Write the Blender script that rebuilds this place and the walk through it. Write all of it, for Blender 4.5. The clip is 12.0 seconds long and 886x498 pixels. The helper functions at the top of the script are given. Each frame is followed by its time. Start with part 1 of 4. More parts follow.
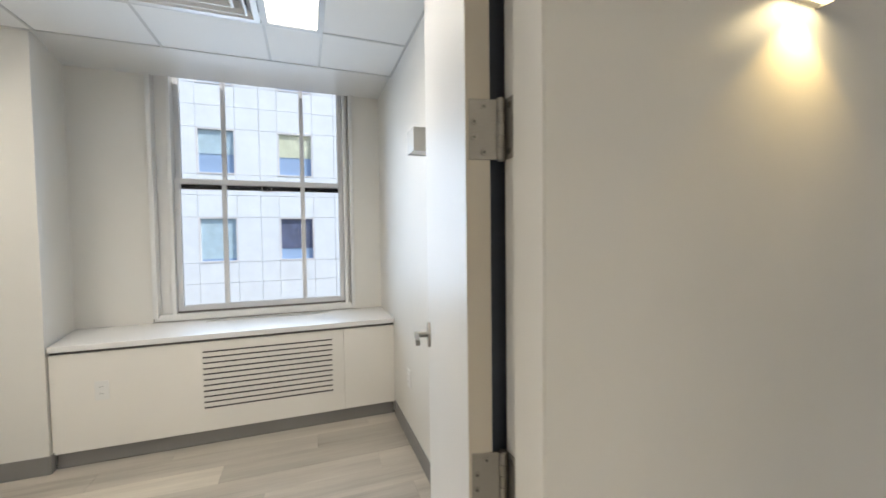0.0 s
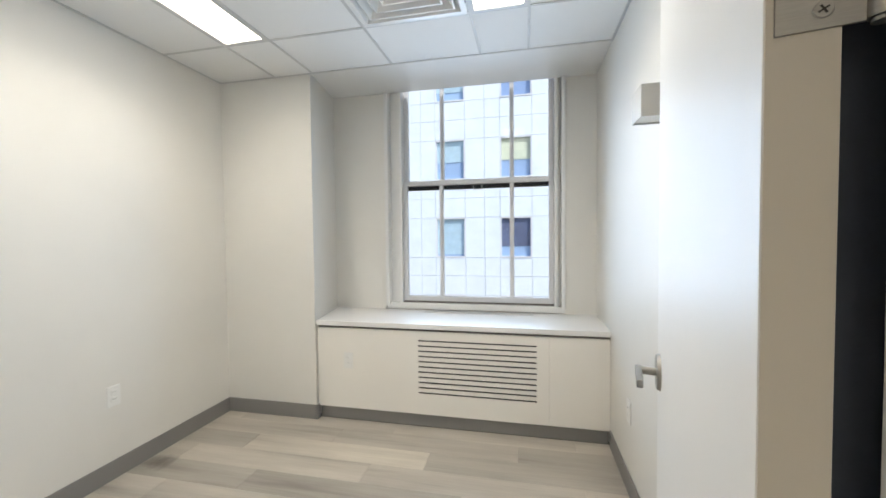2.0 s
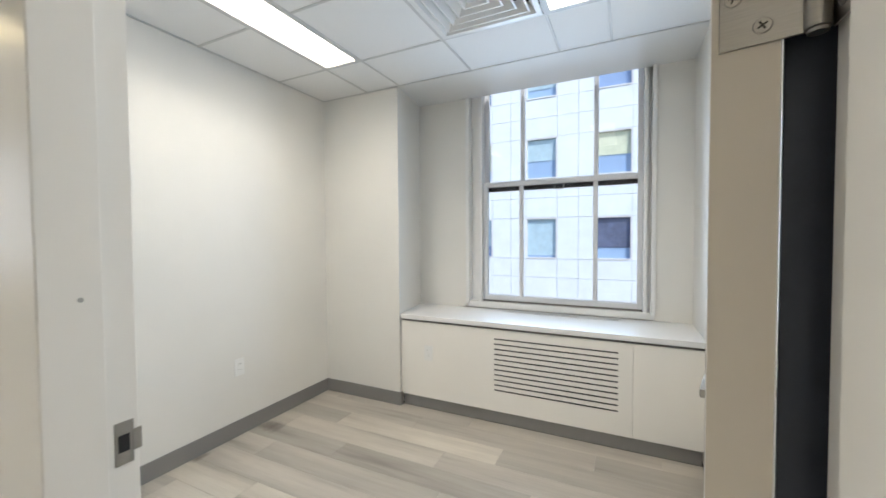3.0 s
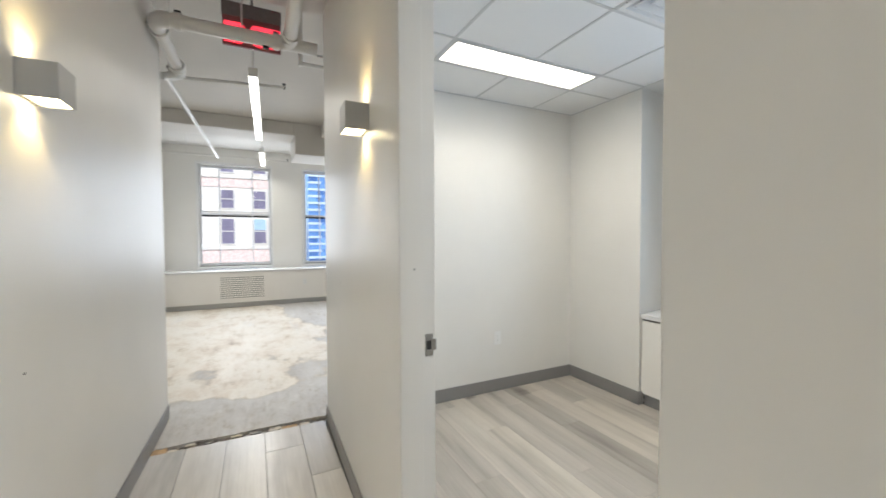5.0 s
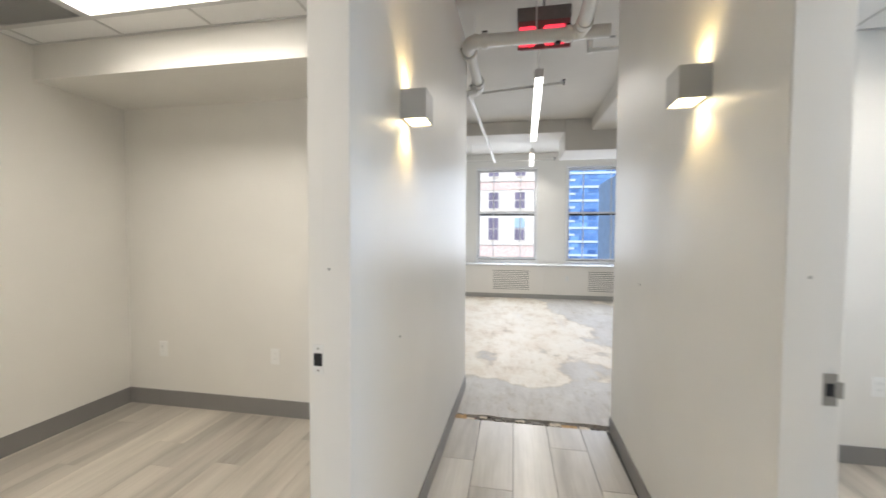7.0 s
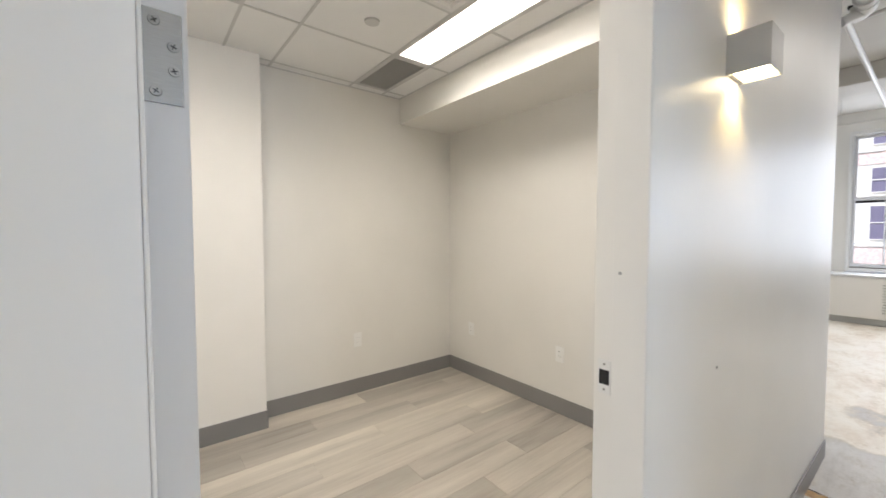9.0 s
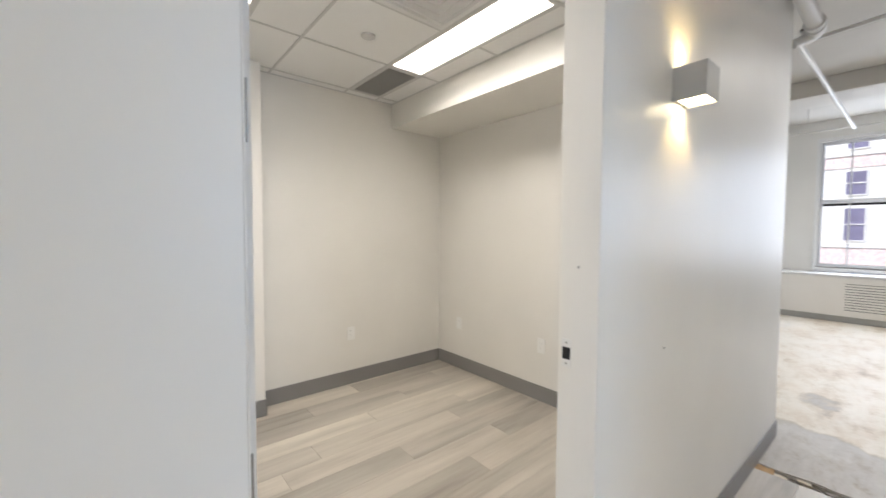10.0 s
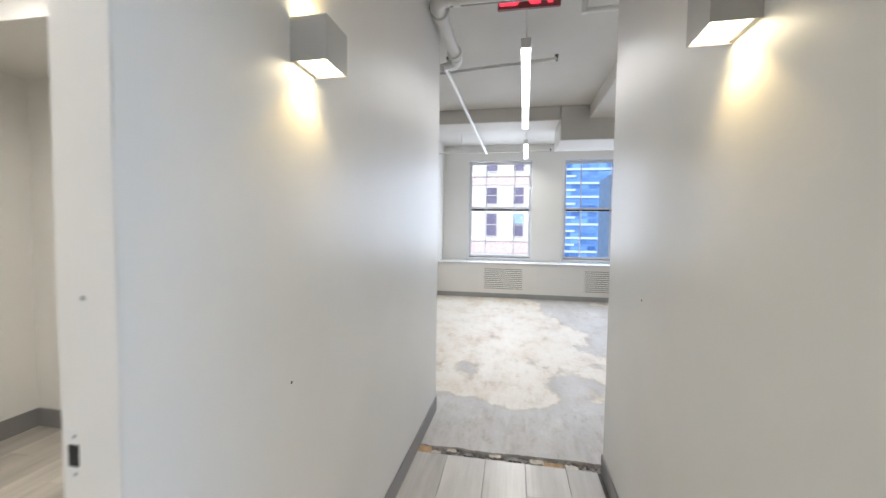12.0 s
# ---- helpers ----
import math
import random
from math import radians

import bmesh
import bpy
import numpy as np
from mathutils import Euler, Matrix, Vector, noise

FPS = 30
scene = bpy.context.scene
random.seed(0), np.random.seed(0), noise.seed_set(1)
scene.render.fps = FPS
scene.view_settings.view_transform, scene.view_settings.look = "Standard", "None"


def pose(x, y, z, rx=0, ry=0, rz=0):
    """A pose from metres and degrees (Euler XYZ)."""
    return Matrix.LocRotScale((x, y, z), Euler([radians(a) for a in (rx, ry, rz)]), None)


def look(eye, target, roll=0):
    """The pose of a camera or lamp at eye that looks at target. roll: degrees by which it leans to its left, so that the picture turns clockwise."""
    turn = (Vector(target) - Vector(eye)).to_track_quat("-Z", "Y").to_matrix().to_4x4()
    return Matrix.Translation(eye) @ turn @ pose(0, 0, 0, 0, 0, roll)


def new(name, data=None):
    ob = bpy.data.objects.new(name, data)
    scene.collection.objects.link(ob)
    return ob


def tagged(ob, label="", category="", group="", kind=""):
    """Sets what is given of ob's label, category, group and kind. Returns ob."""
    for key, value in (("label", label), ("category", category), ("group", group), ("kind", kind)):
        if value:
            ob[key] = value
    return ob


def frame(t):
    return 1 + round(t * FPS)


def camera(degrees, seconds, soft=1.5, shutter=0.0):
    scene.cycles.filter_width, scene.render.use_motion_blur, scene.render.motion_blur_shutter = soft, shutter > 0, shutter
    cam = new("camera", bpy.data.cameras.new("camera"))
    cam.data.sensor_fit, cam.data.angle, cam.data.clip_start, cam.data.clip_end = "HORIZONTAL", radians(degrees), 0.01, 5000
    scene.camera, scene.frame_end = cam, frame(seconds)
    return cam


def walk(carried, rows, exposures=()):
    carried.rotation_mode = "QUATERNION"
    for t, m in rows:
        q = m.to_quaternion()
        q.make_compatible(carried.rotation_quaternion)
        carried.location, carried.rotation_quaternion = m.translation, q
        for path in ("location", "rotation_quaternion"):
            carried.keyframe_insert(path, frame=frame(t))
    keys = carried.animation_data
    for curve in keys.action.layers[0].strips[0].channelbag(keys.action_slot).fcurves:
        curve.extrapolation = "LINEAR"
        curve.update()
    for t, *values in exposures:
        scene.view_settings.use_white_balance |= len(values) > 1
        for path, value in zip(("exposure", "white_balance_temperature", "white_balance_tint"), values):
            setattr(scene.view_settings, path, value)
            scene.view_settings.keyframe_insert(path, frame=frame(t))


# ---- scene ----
cam = camera(98.5, 12.0, 1.6, 0.35)
PATH = [
    (0, (0.125, 0.101, 1.376), (0.8, 1.982, 1.304), -0.7),
    (0.5, (0.146, 0.27, 1.377), (0.585, 2.219, 1.305), -0.6),
    (1, (0.185, 0.378, 1.375), (0.315, 2.372, 1.301), -0.6),
    (1.5, (0.197, 0.402, 1.37), (0.018, 2.392, 1.3), -0.7),
    (2, (0.219, 0.39, 1.364), (-0.205, 2.343, 1.298), -0.6),
    (2.5, (0.281, 0.361, 1.365), (-0.363, 2.253, 1.3), -0.6),
    (2.7, (0.298, 0.359, 1.362), (-0.432, 2.22, 1.301), -0.5),
    (4.3, (0.616, 0.185, 1.373), (-0.912, 1.474, 1.306), -0.3),
    (4.5, (0.66, 0.165, 1.368), (-0.955, 1.342, 1.31), -0.2),
    (5, (0.744, 0.159, 1.372), (-1.05, 1.042, 1.313), -0.2),
    (5.5, (0.777, 0.155, 1.374), (-1.145, 0.707, 1.313), -0.3),
    (6, (0.769, 0.126, 1.382), (-1.217, 0.359, 1.313), 0.1),
    (6.5, (0.684, 0.06, 1.368), (-1.315, 0.023, 1.294), 0.2),
    (7, (0.572, -0.053, 1.359), (-1.394, -0.41, 1.287), 0.3),
    (7.5, (0.497, -0.112, 1.36), (-1.355, -0.862, 1.279), 0.3),
    (7.7, (0.461, -0.138, 1.34), (-1.326, -1.033, 1.275), -0.1),
    (9.3, (0.464, -0.095, 1.36), (-0.732, -1.695, 1.274), 0.2),
    (9.5, (0.502, -0.069, 1.358), (-0.694, -1.67, 1.275), 0.3),
    (10, (0.581, 0.03, 1.362), (-0.703, -1.5, 1.272), 0.3),
    (10.5, (0.552, 0.098, 1.36), (-1.028, -1.124, 1.264), 0.5),
    (11, (0.416, 0.135, 1.379), (-1.386, -0.726, 1.275), 0.4),
    (11.5, (0.247, 0.139, 1.37), (-1.658, -0.462, 1.267), 0.6),
    (12, (0.054, 0.095, 1.375), (-1.912, -0.261, 1.278), 0.8),
]

EXPOSURES = [(0.0, 0.74, 6500, 10), (1.0, 0.82, 6500, 10), (2.5, 0.87, 6250, 9), (5.0, 0.84, 6100, 9), (7.5, 0.90, 6100, 11), (9.5, 0.92, 6050, 12), (12.0, 0.92, 5800, 11)]
walk(cam, [(t, look(eye, target, roll)) for t, eye, target, roll in PATH], EXPOSURES)

SKY, SUN, DAY, LOBBY_FILL = 0.15, 2.2, 55.0, 0.52
LED, LED_BEAM, PENDANT, PENDANT_BEAM, LENS, SCONCE = 3.0, 5.9, 3.0, 14.0, 7.0, 2.2

# ---------------------------------------------------------------- light
WIN_X = -8.42                  # inner face of the far window wall
world = bpy.data.worlds.new("world")
scene.world = world
world.use_nodes = True
wn = world.node_tree.nodes
sky = wn.new("ShaderNodeTexSky")
sky.sky_type = "NISHITA"
sky.sun_disc = False
sky.sun_elevation = radians(44)
sky.sun_rotation = radians(128)
world.node_tree.links.new(sky.outputs[0], wn["Background"].inputs[0])
wn["Background"].inputs[1].default_value = SKY

sun = new("sun", bpy.data.lights.new("sun", "SUN"))
sun.data.energy = SUN
sun.data.angle = radians(0.5)
sun.data.color = (1.0, 0.96, 0.9)
sun.matrix_world = look((34, -27, 42), (0, 0, 0))


def daylight_lamp(eye, target, w, h, energy, tint=(0.84, 0.92, 1.0), spread_angle=180):
    """Area lamp added in a wall opening to stand in for daylight."""
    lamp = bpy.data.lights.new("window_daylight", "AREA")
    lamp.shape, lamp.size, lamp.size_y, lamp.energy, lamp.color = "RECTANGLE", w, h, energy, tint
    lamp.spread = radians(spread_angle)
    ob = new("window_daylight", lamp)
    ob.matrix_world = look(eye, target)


daylight_lamp((-0.186, 3.478, 1.56), (-0.186, 2.0, 1.56), 1.16, 1.36, DAY * 0.145, (0.56, 0.75, 1.0), 135)
for y in (-0.14, 1.83):
    daylight_lamp((WIN_X + 0.012, y, 1.84), (-6.0, y, 1.84), 1.20, 1.95, DAY * 0.33, (0.90, 0.94, 1.0))
# lamp added in an unseen lobby opening to brighten the corridor
daylight_lamp((4.66, 1.35, 1.58), (0.0, -0.45, 1.2), 1.65, 1.7, DAY * LOBBY_FILL, (0.97, 0.97, 1.0))
# lamp of the unseen third far window, added for more daylight
daylight_lamp((WIN_X + 0.012, 3.8, 1.84), (-4.0, 3.8, 1.84), 1.20, 1.95, DAY * 0.33, (0.90, 0.94, 1.0))


# ---------------------------------------------------------------- materials
def material(name, rough=0.5, metal=0.0):
    m = bpy.data.materials.new(name)
    m.use_nodes = True
    b = m.node_tree.nodes["Principled BSDF"]
    b.inputs["Roughness"].default_value = rough
    b.inputs["Metallic"].default_value = metal
    return m, m.node_tree.nodes, m.node_tree.links, b


def noise_node(n, l, scale, detail=4.0, stretch=(1, 1, 1), space="Object", rough=0.5, offset=None):
    if space == "World":
        src = n.new("ShaderNodeNewGeometry").outputs["Position"]
    else:
        src = n.new("ShaderNodeTexCoord").outputs[space]
    mp = n.new("ShaderNodeMapping")
    mp.inputs["Scale"].default_value = stretch
    l.new(src, mp.inputs["Vector"])
    if offset is not None:
        l.new(offset, mp.inputs["Location"])
    t = n.new("ShaderNodeTexNoise")
    t.inputs["Scale"].default_value = scale
    t.inputs["Detail"].default_value = detail
    t.inputs["Roughness"].default_value = rough
    l.new(mp.outputs[0], t.inputs["Vector"])
    return t.outputs["Fac"]


def ramp(n, l, fac, stops):
    r = n.new("ShaderNodeValToRGB")
    e = r.color_ramp.elements
    while len(e) < len(stops):
        e.new(0.5)
    for s, (p, c) in zip(e, stops):
        s.position = p
        s.color = (*c, 1)
    l.new(fac, r.inputs[0])
    return r.outputs[0]


def mixed(n, l, kind, fac, a, b):
    m = n.new("ShaderNodeMixRGB")
    m.blend_type = kind
    for socket, v in zip(m.inputs, (fac, a, b)):
        if isinstance(v, (int, float)):
            socket.default_value = v
        elif isinstance(v, tuple):
            socket.default_value = (*v, 1)
        else:
            l.new(v, socket)
    return m.outputs[0]


def bump(n, l, b, height, strength, dist=0.002):
    k = n.new("ShaderNodeBump")
    k.inputs["Strength"].default_value = strength
    k.inputs["Distance"].default_value = dist
    l.new(height, k.inputs["Height"])
    l.new(k.outputs[0], b.inputs["Normal"])


def spread(n, l, b, fac, lo, hi):
    m = n.new("ShaderNodeMapRange")
    m.inputs["To Min"].default_value = lo
    m.inputs["To Max"].default_value = hi
    l.new(fac, m.inputs["Value"])
    l.new(m.outputs[0], b.inputs["Roughness"])


def painted(name, colour, rough, relief=0.12, vary=0.03, scale=38.0, wavy=0.0):
    m, n, l, b = material(name, rough)
    big = noise_node(n, l, 1.3, 4, space="World")
    d = tuple(c * (1 - vary) for c in colour)
    u = tuple(min(1, c * (1 + vary)) for c in colour)
    base = ramp(n, l, big, [(0.3, d), (0.7, u)])
    roll = noise_node(n, l, 5.0, 6, (1, 1, 0.35), space="World", rough=0.6)
    l.new(mixed(n, l, "MULTIPLY", 0.5, base, ramp(n, l, roll, [(0.2, (0.97, 0.97, 0.965)), (0.8, (1, 1, 1))])), b.inputs["Base Color"])
    fine = noise_node(n, l, scale, 2, space="World")
    bump(n, l, b, fine, relief * 0.25, 0.0006)
    if wavy:
        lap = noise_node(n, l, 2.0, 0.6, (1, 1, 0.12), space="World")
        k = n.new("ShaderNodeBump")
        k.inputs["Strength"].default_value = wavy
        k.inputs["Distance"].default_value = 0.02
        l.new(lap, k.inputs["Height"])
        l.new(b.inputs["Normal"].links[0].from_socket, k.inputs["Normal"])
        l.new(k.outputs[0], b.inputs["Normal"])
    return m


M_WALL = painted("greige eggshell wall paint", (0.76, 0.745, 0.705), 0.45, 0.25)
M_CORR = painted("satin corridor wall paint", (0.83, 0.82, 0.785), 0.38, 0.3, wavy=0.6)
M_PIER = painted("cream pilaster finish", (0.86, 0.835, 0.785), 0.45, 0.25)
M_TRIM = painted("white semigloss trim paint", (0.80, 0.80, 0.79), 0.25, 0.08, 0.02)
M_FRAME = painted("off-white frame paint", (0.84, 0.825, 0.785), 0.32, 0.1, 0.02)
M_DOOR = painted("white satin door paint", (0.80, 0.79, 0.77), 0.42, 0.1, 0.02)
M_EDGE = painted("beige primed door edge", (0.60, 0.55, 0.47), 0.5, 0.1, 0.03)
M_SLAB = painted("painted concrete soffit", (0.60, 0.575, 0.53), 0.7, 0.5, 0.05, 60.0)
M_PANEL = painted("warm white radiator cover paint", (0.85, 0.825, 0.775), 0.38, 0.06, 0.02)
M_PIPE = painted("white painted pipe", (0.70, 0.685, 0.65), 0.4, 0.3, 0.04, 90.0)
M_BASE = painted("grey vinyl base", (0.235, 0.228, 0.222), 0.38, 0.1, 0.06)
# shadow gaps along the ceiling grid are put into this greyer metal
M_TEE = painted("ceiling grid greyed metal", (0.56, 0.56, 0.55), 0.45, 0.02, 0.02)
M_PLASTIC = painted("white outlet plastic", (0.82, 0.82, 0.80), 0.3, 0.02, 0.01)
M_SCONCE = painted("light grey powder coat", (0.50, 0.495, 0.475), 0.4, 0.15, 0.03)
M_GREY = painted("mid grey metal paint", (0.40, 0.40, 0.385), 0.45, 0.1, 0.03)


def tile_material():
    m, n, l, b = material("mineral fibre ceiling tile", 0.85)
    fine = noise_node(n, l, 420, 6, space="World", rough=0.7)
    l.new(ramp(n, l, fine, [(0.3, (0.70, 0.70, 0.69)), (0.5, (0.80, 0.80, 0.79))]), b.inputs["Base Color"])
    bump(n, l, b, fine, 0.5, 0.0012)
    return m


def smear(n, l, centre, size):
    """Dark scuffed smear with a ragged outline round a spot on the floor."""
    off = n.new("ShaderNodeVectorMath")
    off.operation = "SUBTRACT"
    off.inputs[1].default_value = centre
    l.new(n.new("ShaderNodeNewGeometry").outputs["Position"], off.inputs[0])
    div = n.new("ShaderNodeVectorMath")
    div.operation = "DIVIDE"
    div.inputs[1].default_value = (*size, 1.0)
    l.new(off.outputs[0], div.inputs[0])
    far = n.new("ShaderNodeVectorMath")
    far.operation = "LENGTH"
    l.new(div.outputs[0], far.inputs[0])
    edge = mixed(n, l, "ADD", 0.9, far.outputs["Value"], noise_node(n, l, 11, 6, (1.6, 0.7, 1), "World", 0.65))
    return ramp(n, l, edge, [(0.55, (0.50, 0.49, 0.49)), (0.98, (1, 1, 1))])


def plank_material(name, stops, rough, grain_scale, streak, figure=(0.4, 7.5, 1), depth=1.0, stains=()):
    """Grey wood-look planks: each piece takes its own tone and slides along its own grain."""
    m, n, l, b = material(name, rough)
    info = n.new("ShaderNodeObjectInfo")
    slide = n.new("ShaderNodeCombineXYZ")
    mul = n.new("ShaderNodeMath")
    mul.operation = "MULTIPLY"
    mul.inputs[1].default_value = 73.0
    l.new(info.outputs["Random"], mul.inputs[0])
    for k in range(3):
        l.new(mul.outputs[0], slide.inputs[k])
    tone = ramp(n, l, info.outputs["Random"], stops)
    wide = noise_node(n, l, streak, 4, figure, "Object", 0.55, slide.outputs[0])
    thin = noise_node(n, l, grain_scale, 8, (0.8, 30, 1), "Object", 0.7, slide.outputs[0])
    smudge = noise_node(n, l, 1.5, 8, (0.6, 1.8, 1), "World", 0.65)
    c = mixed(n, l, "MULTIPLY", depth, tone, ramp(n, l, wide, [(0.25, (0.50, 0.485, 0.47)), (0.42, (0.86, 0.845, 0.825)), (0.58, (1.02, 1.01, 0.99)), (0.78, (1.2, 1.19, 1.15))]))
    c = mixed(n, l, "MULTIPLY", 0.6, c, ramp(n, l, thin, [(0.3, (0.84, 0.83, 0.82)), (0.6, (1.03, 1.03, 1.03))]))
    c = mixed(n, l, "MULTIPLY", 1.0, c, ramp(n, l, smudge, [(0.22, (0.55, 0.54, 0.54)), (0.33, (0.88, 0.88, 0.87)), (0.5, (0.98, 0.98, 0.98)), (0.68, (1.07, 1.07, 1.06))]))
    for centre, size in stains:
        c = mixed(n, l, "MULTIPLY", 1.0, c, smear(n, l, centre, size))
    l.new(c, b.inputs["Base Color"])
    spread(n, l, b, thin, rough * 0.85, rough * 1.2)
    bump(n, l, b, thin, 0.08, 0.0006)
    return m


def concrete_material():
    """Scraped slab: grey screed, cream adhesive film with torn edges, brown specks and pale scrape marks."""
    m, n, l, b = material("scraped concrete with old adhesive", 0.6)
    big = noise_node(n, l, 0.42, 5, (1, 1.25, 1), "World", 0.55)
    mid = noise_node(n, l, 1.6, 10, (1, 1.5, 1), "World", 0.66)
    fine = noise_node(n, l, 34, 10, (1, 1, 1), "World", 0.75)
    speck = noise_node(n, l, 6.5, 10, (1, 1.6, 1), "World", 0.78)
    drag = noise_node(n, l, 1.1, 9, (0.35, 2.2, 1), "World", 0.7)
    grey = ramp(n, l, mid, [(0.3, (0.44, 0.415, 0.38)), (0.45, (0.55, 0.525, 0.49)), (0.58, (0.60, 0.58, 0.545)), (0.72, (0.72, 0.70, 0.66))])
    cream = ramp(n, l, mid, [(0.3, (0.45, 0.37, 0.28)), (0.4, (0.70, 0.62, 0.51)), (0.5, (0.79, 0.735, 0.64)), (0.75, (0.82, 0.785, 0.71))])
    pos = n.new("ShaderNodeSeparateXYZ")
    l.new(n.new("ShaderNodeNewGeometry").outputs["Position"], pos.inputs[0])
    strip = n.new("ShaderNodeMapRange")
    strip.inputs["From Min"].default_value = -3.15
    strip.inputs["From Max"].default_value = -2.75
    l.new(pos.outputs[0], strip.inputs["Value"])
    edge = mixed(n, l, "ADD", 0.2, big, mid)
    edge = mixed(n, l, "SUBTRACT", 0.35, edge, strip.outputs[0])
    side = n.new("ShaderNodeMapRange")
    side.inputs["From Min"].default_value = 0.15
    side.inputs["From Max"].default_value = 0.75
    l.new(pos.outputs[1], side.inputs["Value"])
    edge = mixed(n, l, "SUBTRACT", 0.17, edge, side.outputs[0])
    mask = ramp(n, l, edge, [(0.462, (0, 0, 0)), (0.49, (1, 1, 1))])
    rim = ramp(n, l, edge, [(0.45, (1, 1, 1)), (0.475, (0.80, 0.76, 0.69)), (0.50, (1, 1, 1))])
    c = mixed(n, l, "MIX", mask, grey, cream)
    c = mixed(n, l, "MULTIPLY", 0.7, c, rim)
    c = mixed(n, l, "MULTIPLY", 0.8, c, ramp(n, l, speck, [(0.29, (0.46, 0.39, 0.30)), (0.37, (0.82, 0.77, 0.69)), (0.45, (1, 1, 1))]))
    rake = noise_node(n, l, 6, 10, (0.6, 3.5, 1), "World", 0.7)
    c = mixed(n, l, "MULTIPLY", mixed(n, l, "MULTIPLY", 1.0, strip.outputs[0], (0.4, 0.4, 0.4)), c, ramp(n, l, rake, [(0.32, (0.66, 0.64, 0.61)), (0.5, (1, 1, 1)), (0.7, (1.14, 1.13, 1.11))]))
    blot = noise_node(n, l, 2.9, 9, (1, 1.8, 1), "World", 0.72)
    c = mixed(n, l, "MULTIPLY", 0.75, c, ramp(n, l, blot, [(0.3, (0.66, 0.60, 0.52)), (0.4, (0.88, 0.85, 0.80)), (0.47, (1, 1, 1)), (0.66, (1.06, 1.06, 1.07))]))
    c = mixed(n, l, "MULTIPLY", 0.45, c, ramp(n, l, fine, [(0.3, (0.74, 0.72, 0.68)), (0.5, (1, 1, 1)), (0.75, (1.06, 1.06, 1.06))]))
    c = mixed(n, l, "MIX", mixed(n, l, "MULTIPLY", 1.0, ramp(n, l, drag, [(0.58, (0, 0, 0)), (0.66, (0.5, 0.5, 0.5))]), (0.9, 0.9, 0.9)), c, (0.74, 0.73, 0.70))
    l.new(c, b.inputs["Base Color"])
    spread(n, l, b, drag, 0.35, 0.75)
    bump(n, l, b, mixed(n, l, "ADD", 0.5, mid, fine), 0.35, 0.003)
    return m


def metal_material(name, colour, rough, stretch):
    m, n, l, b = material(name, rough, 1.0)
    f = noise_node(n, l, 60, 6, stretch, "World", 0.6)
    l.new(ramp(n, l, f, [(0.3, tuple(c * 0.86 for c in colour)), (0.7, colour)]), b.inputs["Base Color"])
    spread(n, l, b, f, rough * 0.8, rough * 1.25)
    return m


def plain(name, colour, rough=0.6, metal=0.0, scale=30.0, vary=0.12):
    m, n, l, b = material(name, rough, metal)
    f = noise_node(n, l, scale, 6, space="World", rough=0.65)
    l.new(ramp(n, l, f, [(0.3, tuple(c * (1 - vary) for c in colour)), (0.7, tuple(min(1, c * (1 + vary)) for c in colour))]), b.inputs["Base Color"])
    bump(n, l, b, f, 0.1, 0.001)
    return m


def glow(name, colour, strength):
    m, n, l, b = material(name, 0.4)
    b.inputs["Base Color"].default_value = (*colour, 1)
    b.inputs["Emission Color"].default_value = (*colour, 1)
    b.inputs["Emission Strength"].default_value = strength
    return m


def glass_material(name, tint):
    m, n, l, b = material(name, 0.0)
    b.inputs["Base Color"].default_value = (*tint, 1)
    b.inputs["Transmission Weight"].default_value = 1.0
    b.inputs["IOR"].default_value = 1.2
    return m


def facade_glass(name, low, high, rough=0.08):
    m, n, l, b = material(name, rough)
    info = n.new("ShaderNodeObjectInfo")
    l.new(ramp(n, l, info.outputs["Random"], [(0.0, low), (1.0, high)]), b.inputs["Base Color"])
    return m


M_TILE = tile_material()
M_LVT = plank_material("grey oak vinyl plank", [(0.0, (0.40, 0.375, 0.335)), (0.3, (0.47, 0.44, 0.395)), (0.8, (0.53, 0.495, 0.44)), (1.0, (0.61, 0.57, 0.50))], 0.36, 4.0, 1.4, (0.4, 5.5, 1), 0.9, (((-1.97, 2.27, 0), (0.22, 0.16)), ((-2.06, 1.80, 0), (0.07, 0.14))))
M_CTILE = plank_material("grey wood-look porcelain plank", [(0.0, (0.68, 0.66, 0.625)), (0.5, (0.76, 0.74, 0.705)), (1.0, (0.82, 0.795, 0.755))], 0.25, 2.5, 1.3, (0.5, 3.0, 1), 0.8)
M_CTILE.node_tree.nodes["Principled BSDF"].inputs["Specular IOR Level"].default_value = 0.9
M_CONC = concrete_material()
M_NICKEL = metal_material("satin nickel", (0.37, 0.355, 0.325), 0.45, (1, 1, 14))
M_DARK = plain("black rubber and shadow gap", (0.012, 0.012, 0.014), 0.6)
M_GAPSHADE = plain("dark slate hinge gap shade", (0.046, 0.054, 0.074), 0.5)
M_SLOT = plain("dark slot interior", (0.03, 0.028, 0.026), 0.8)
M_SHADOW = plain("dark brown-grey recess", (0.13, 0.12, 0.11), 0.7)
M_GROUT = plain("dark grout", (0.10, 0.095, 0.09), 0.9)
M_RUBBLE = plain("broken mortar", (0.34, 0.32, 0.295), 0.95, 0, 45, 0.5)
M_CHIP = plain("raw plywood chip", (0.50, 0.33, 0.17), 0.8, 0, 30, 0.3)
M_CHIPW = plain("plaster chip", (0.66, 0.60, 0.50), 0.8, 0, 30, 0.2)
M_LED = glow("led panel diffuser", (1.0, 0.90, 0.76), LED)
M_PENDANT = glow("linear pendant diffuser", (1.0, 0.93, 0.83), PENDANT)
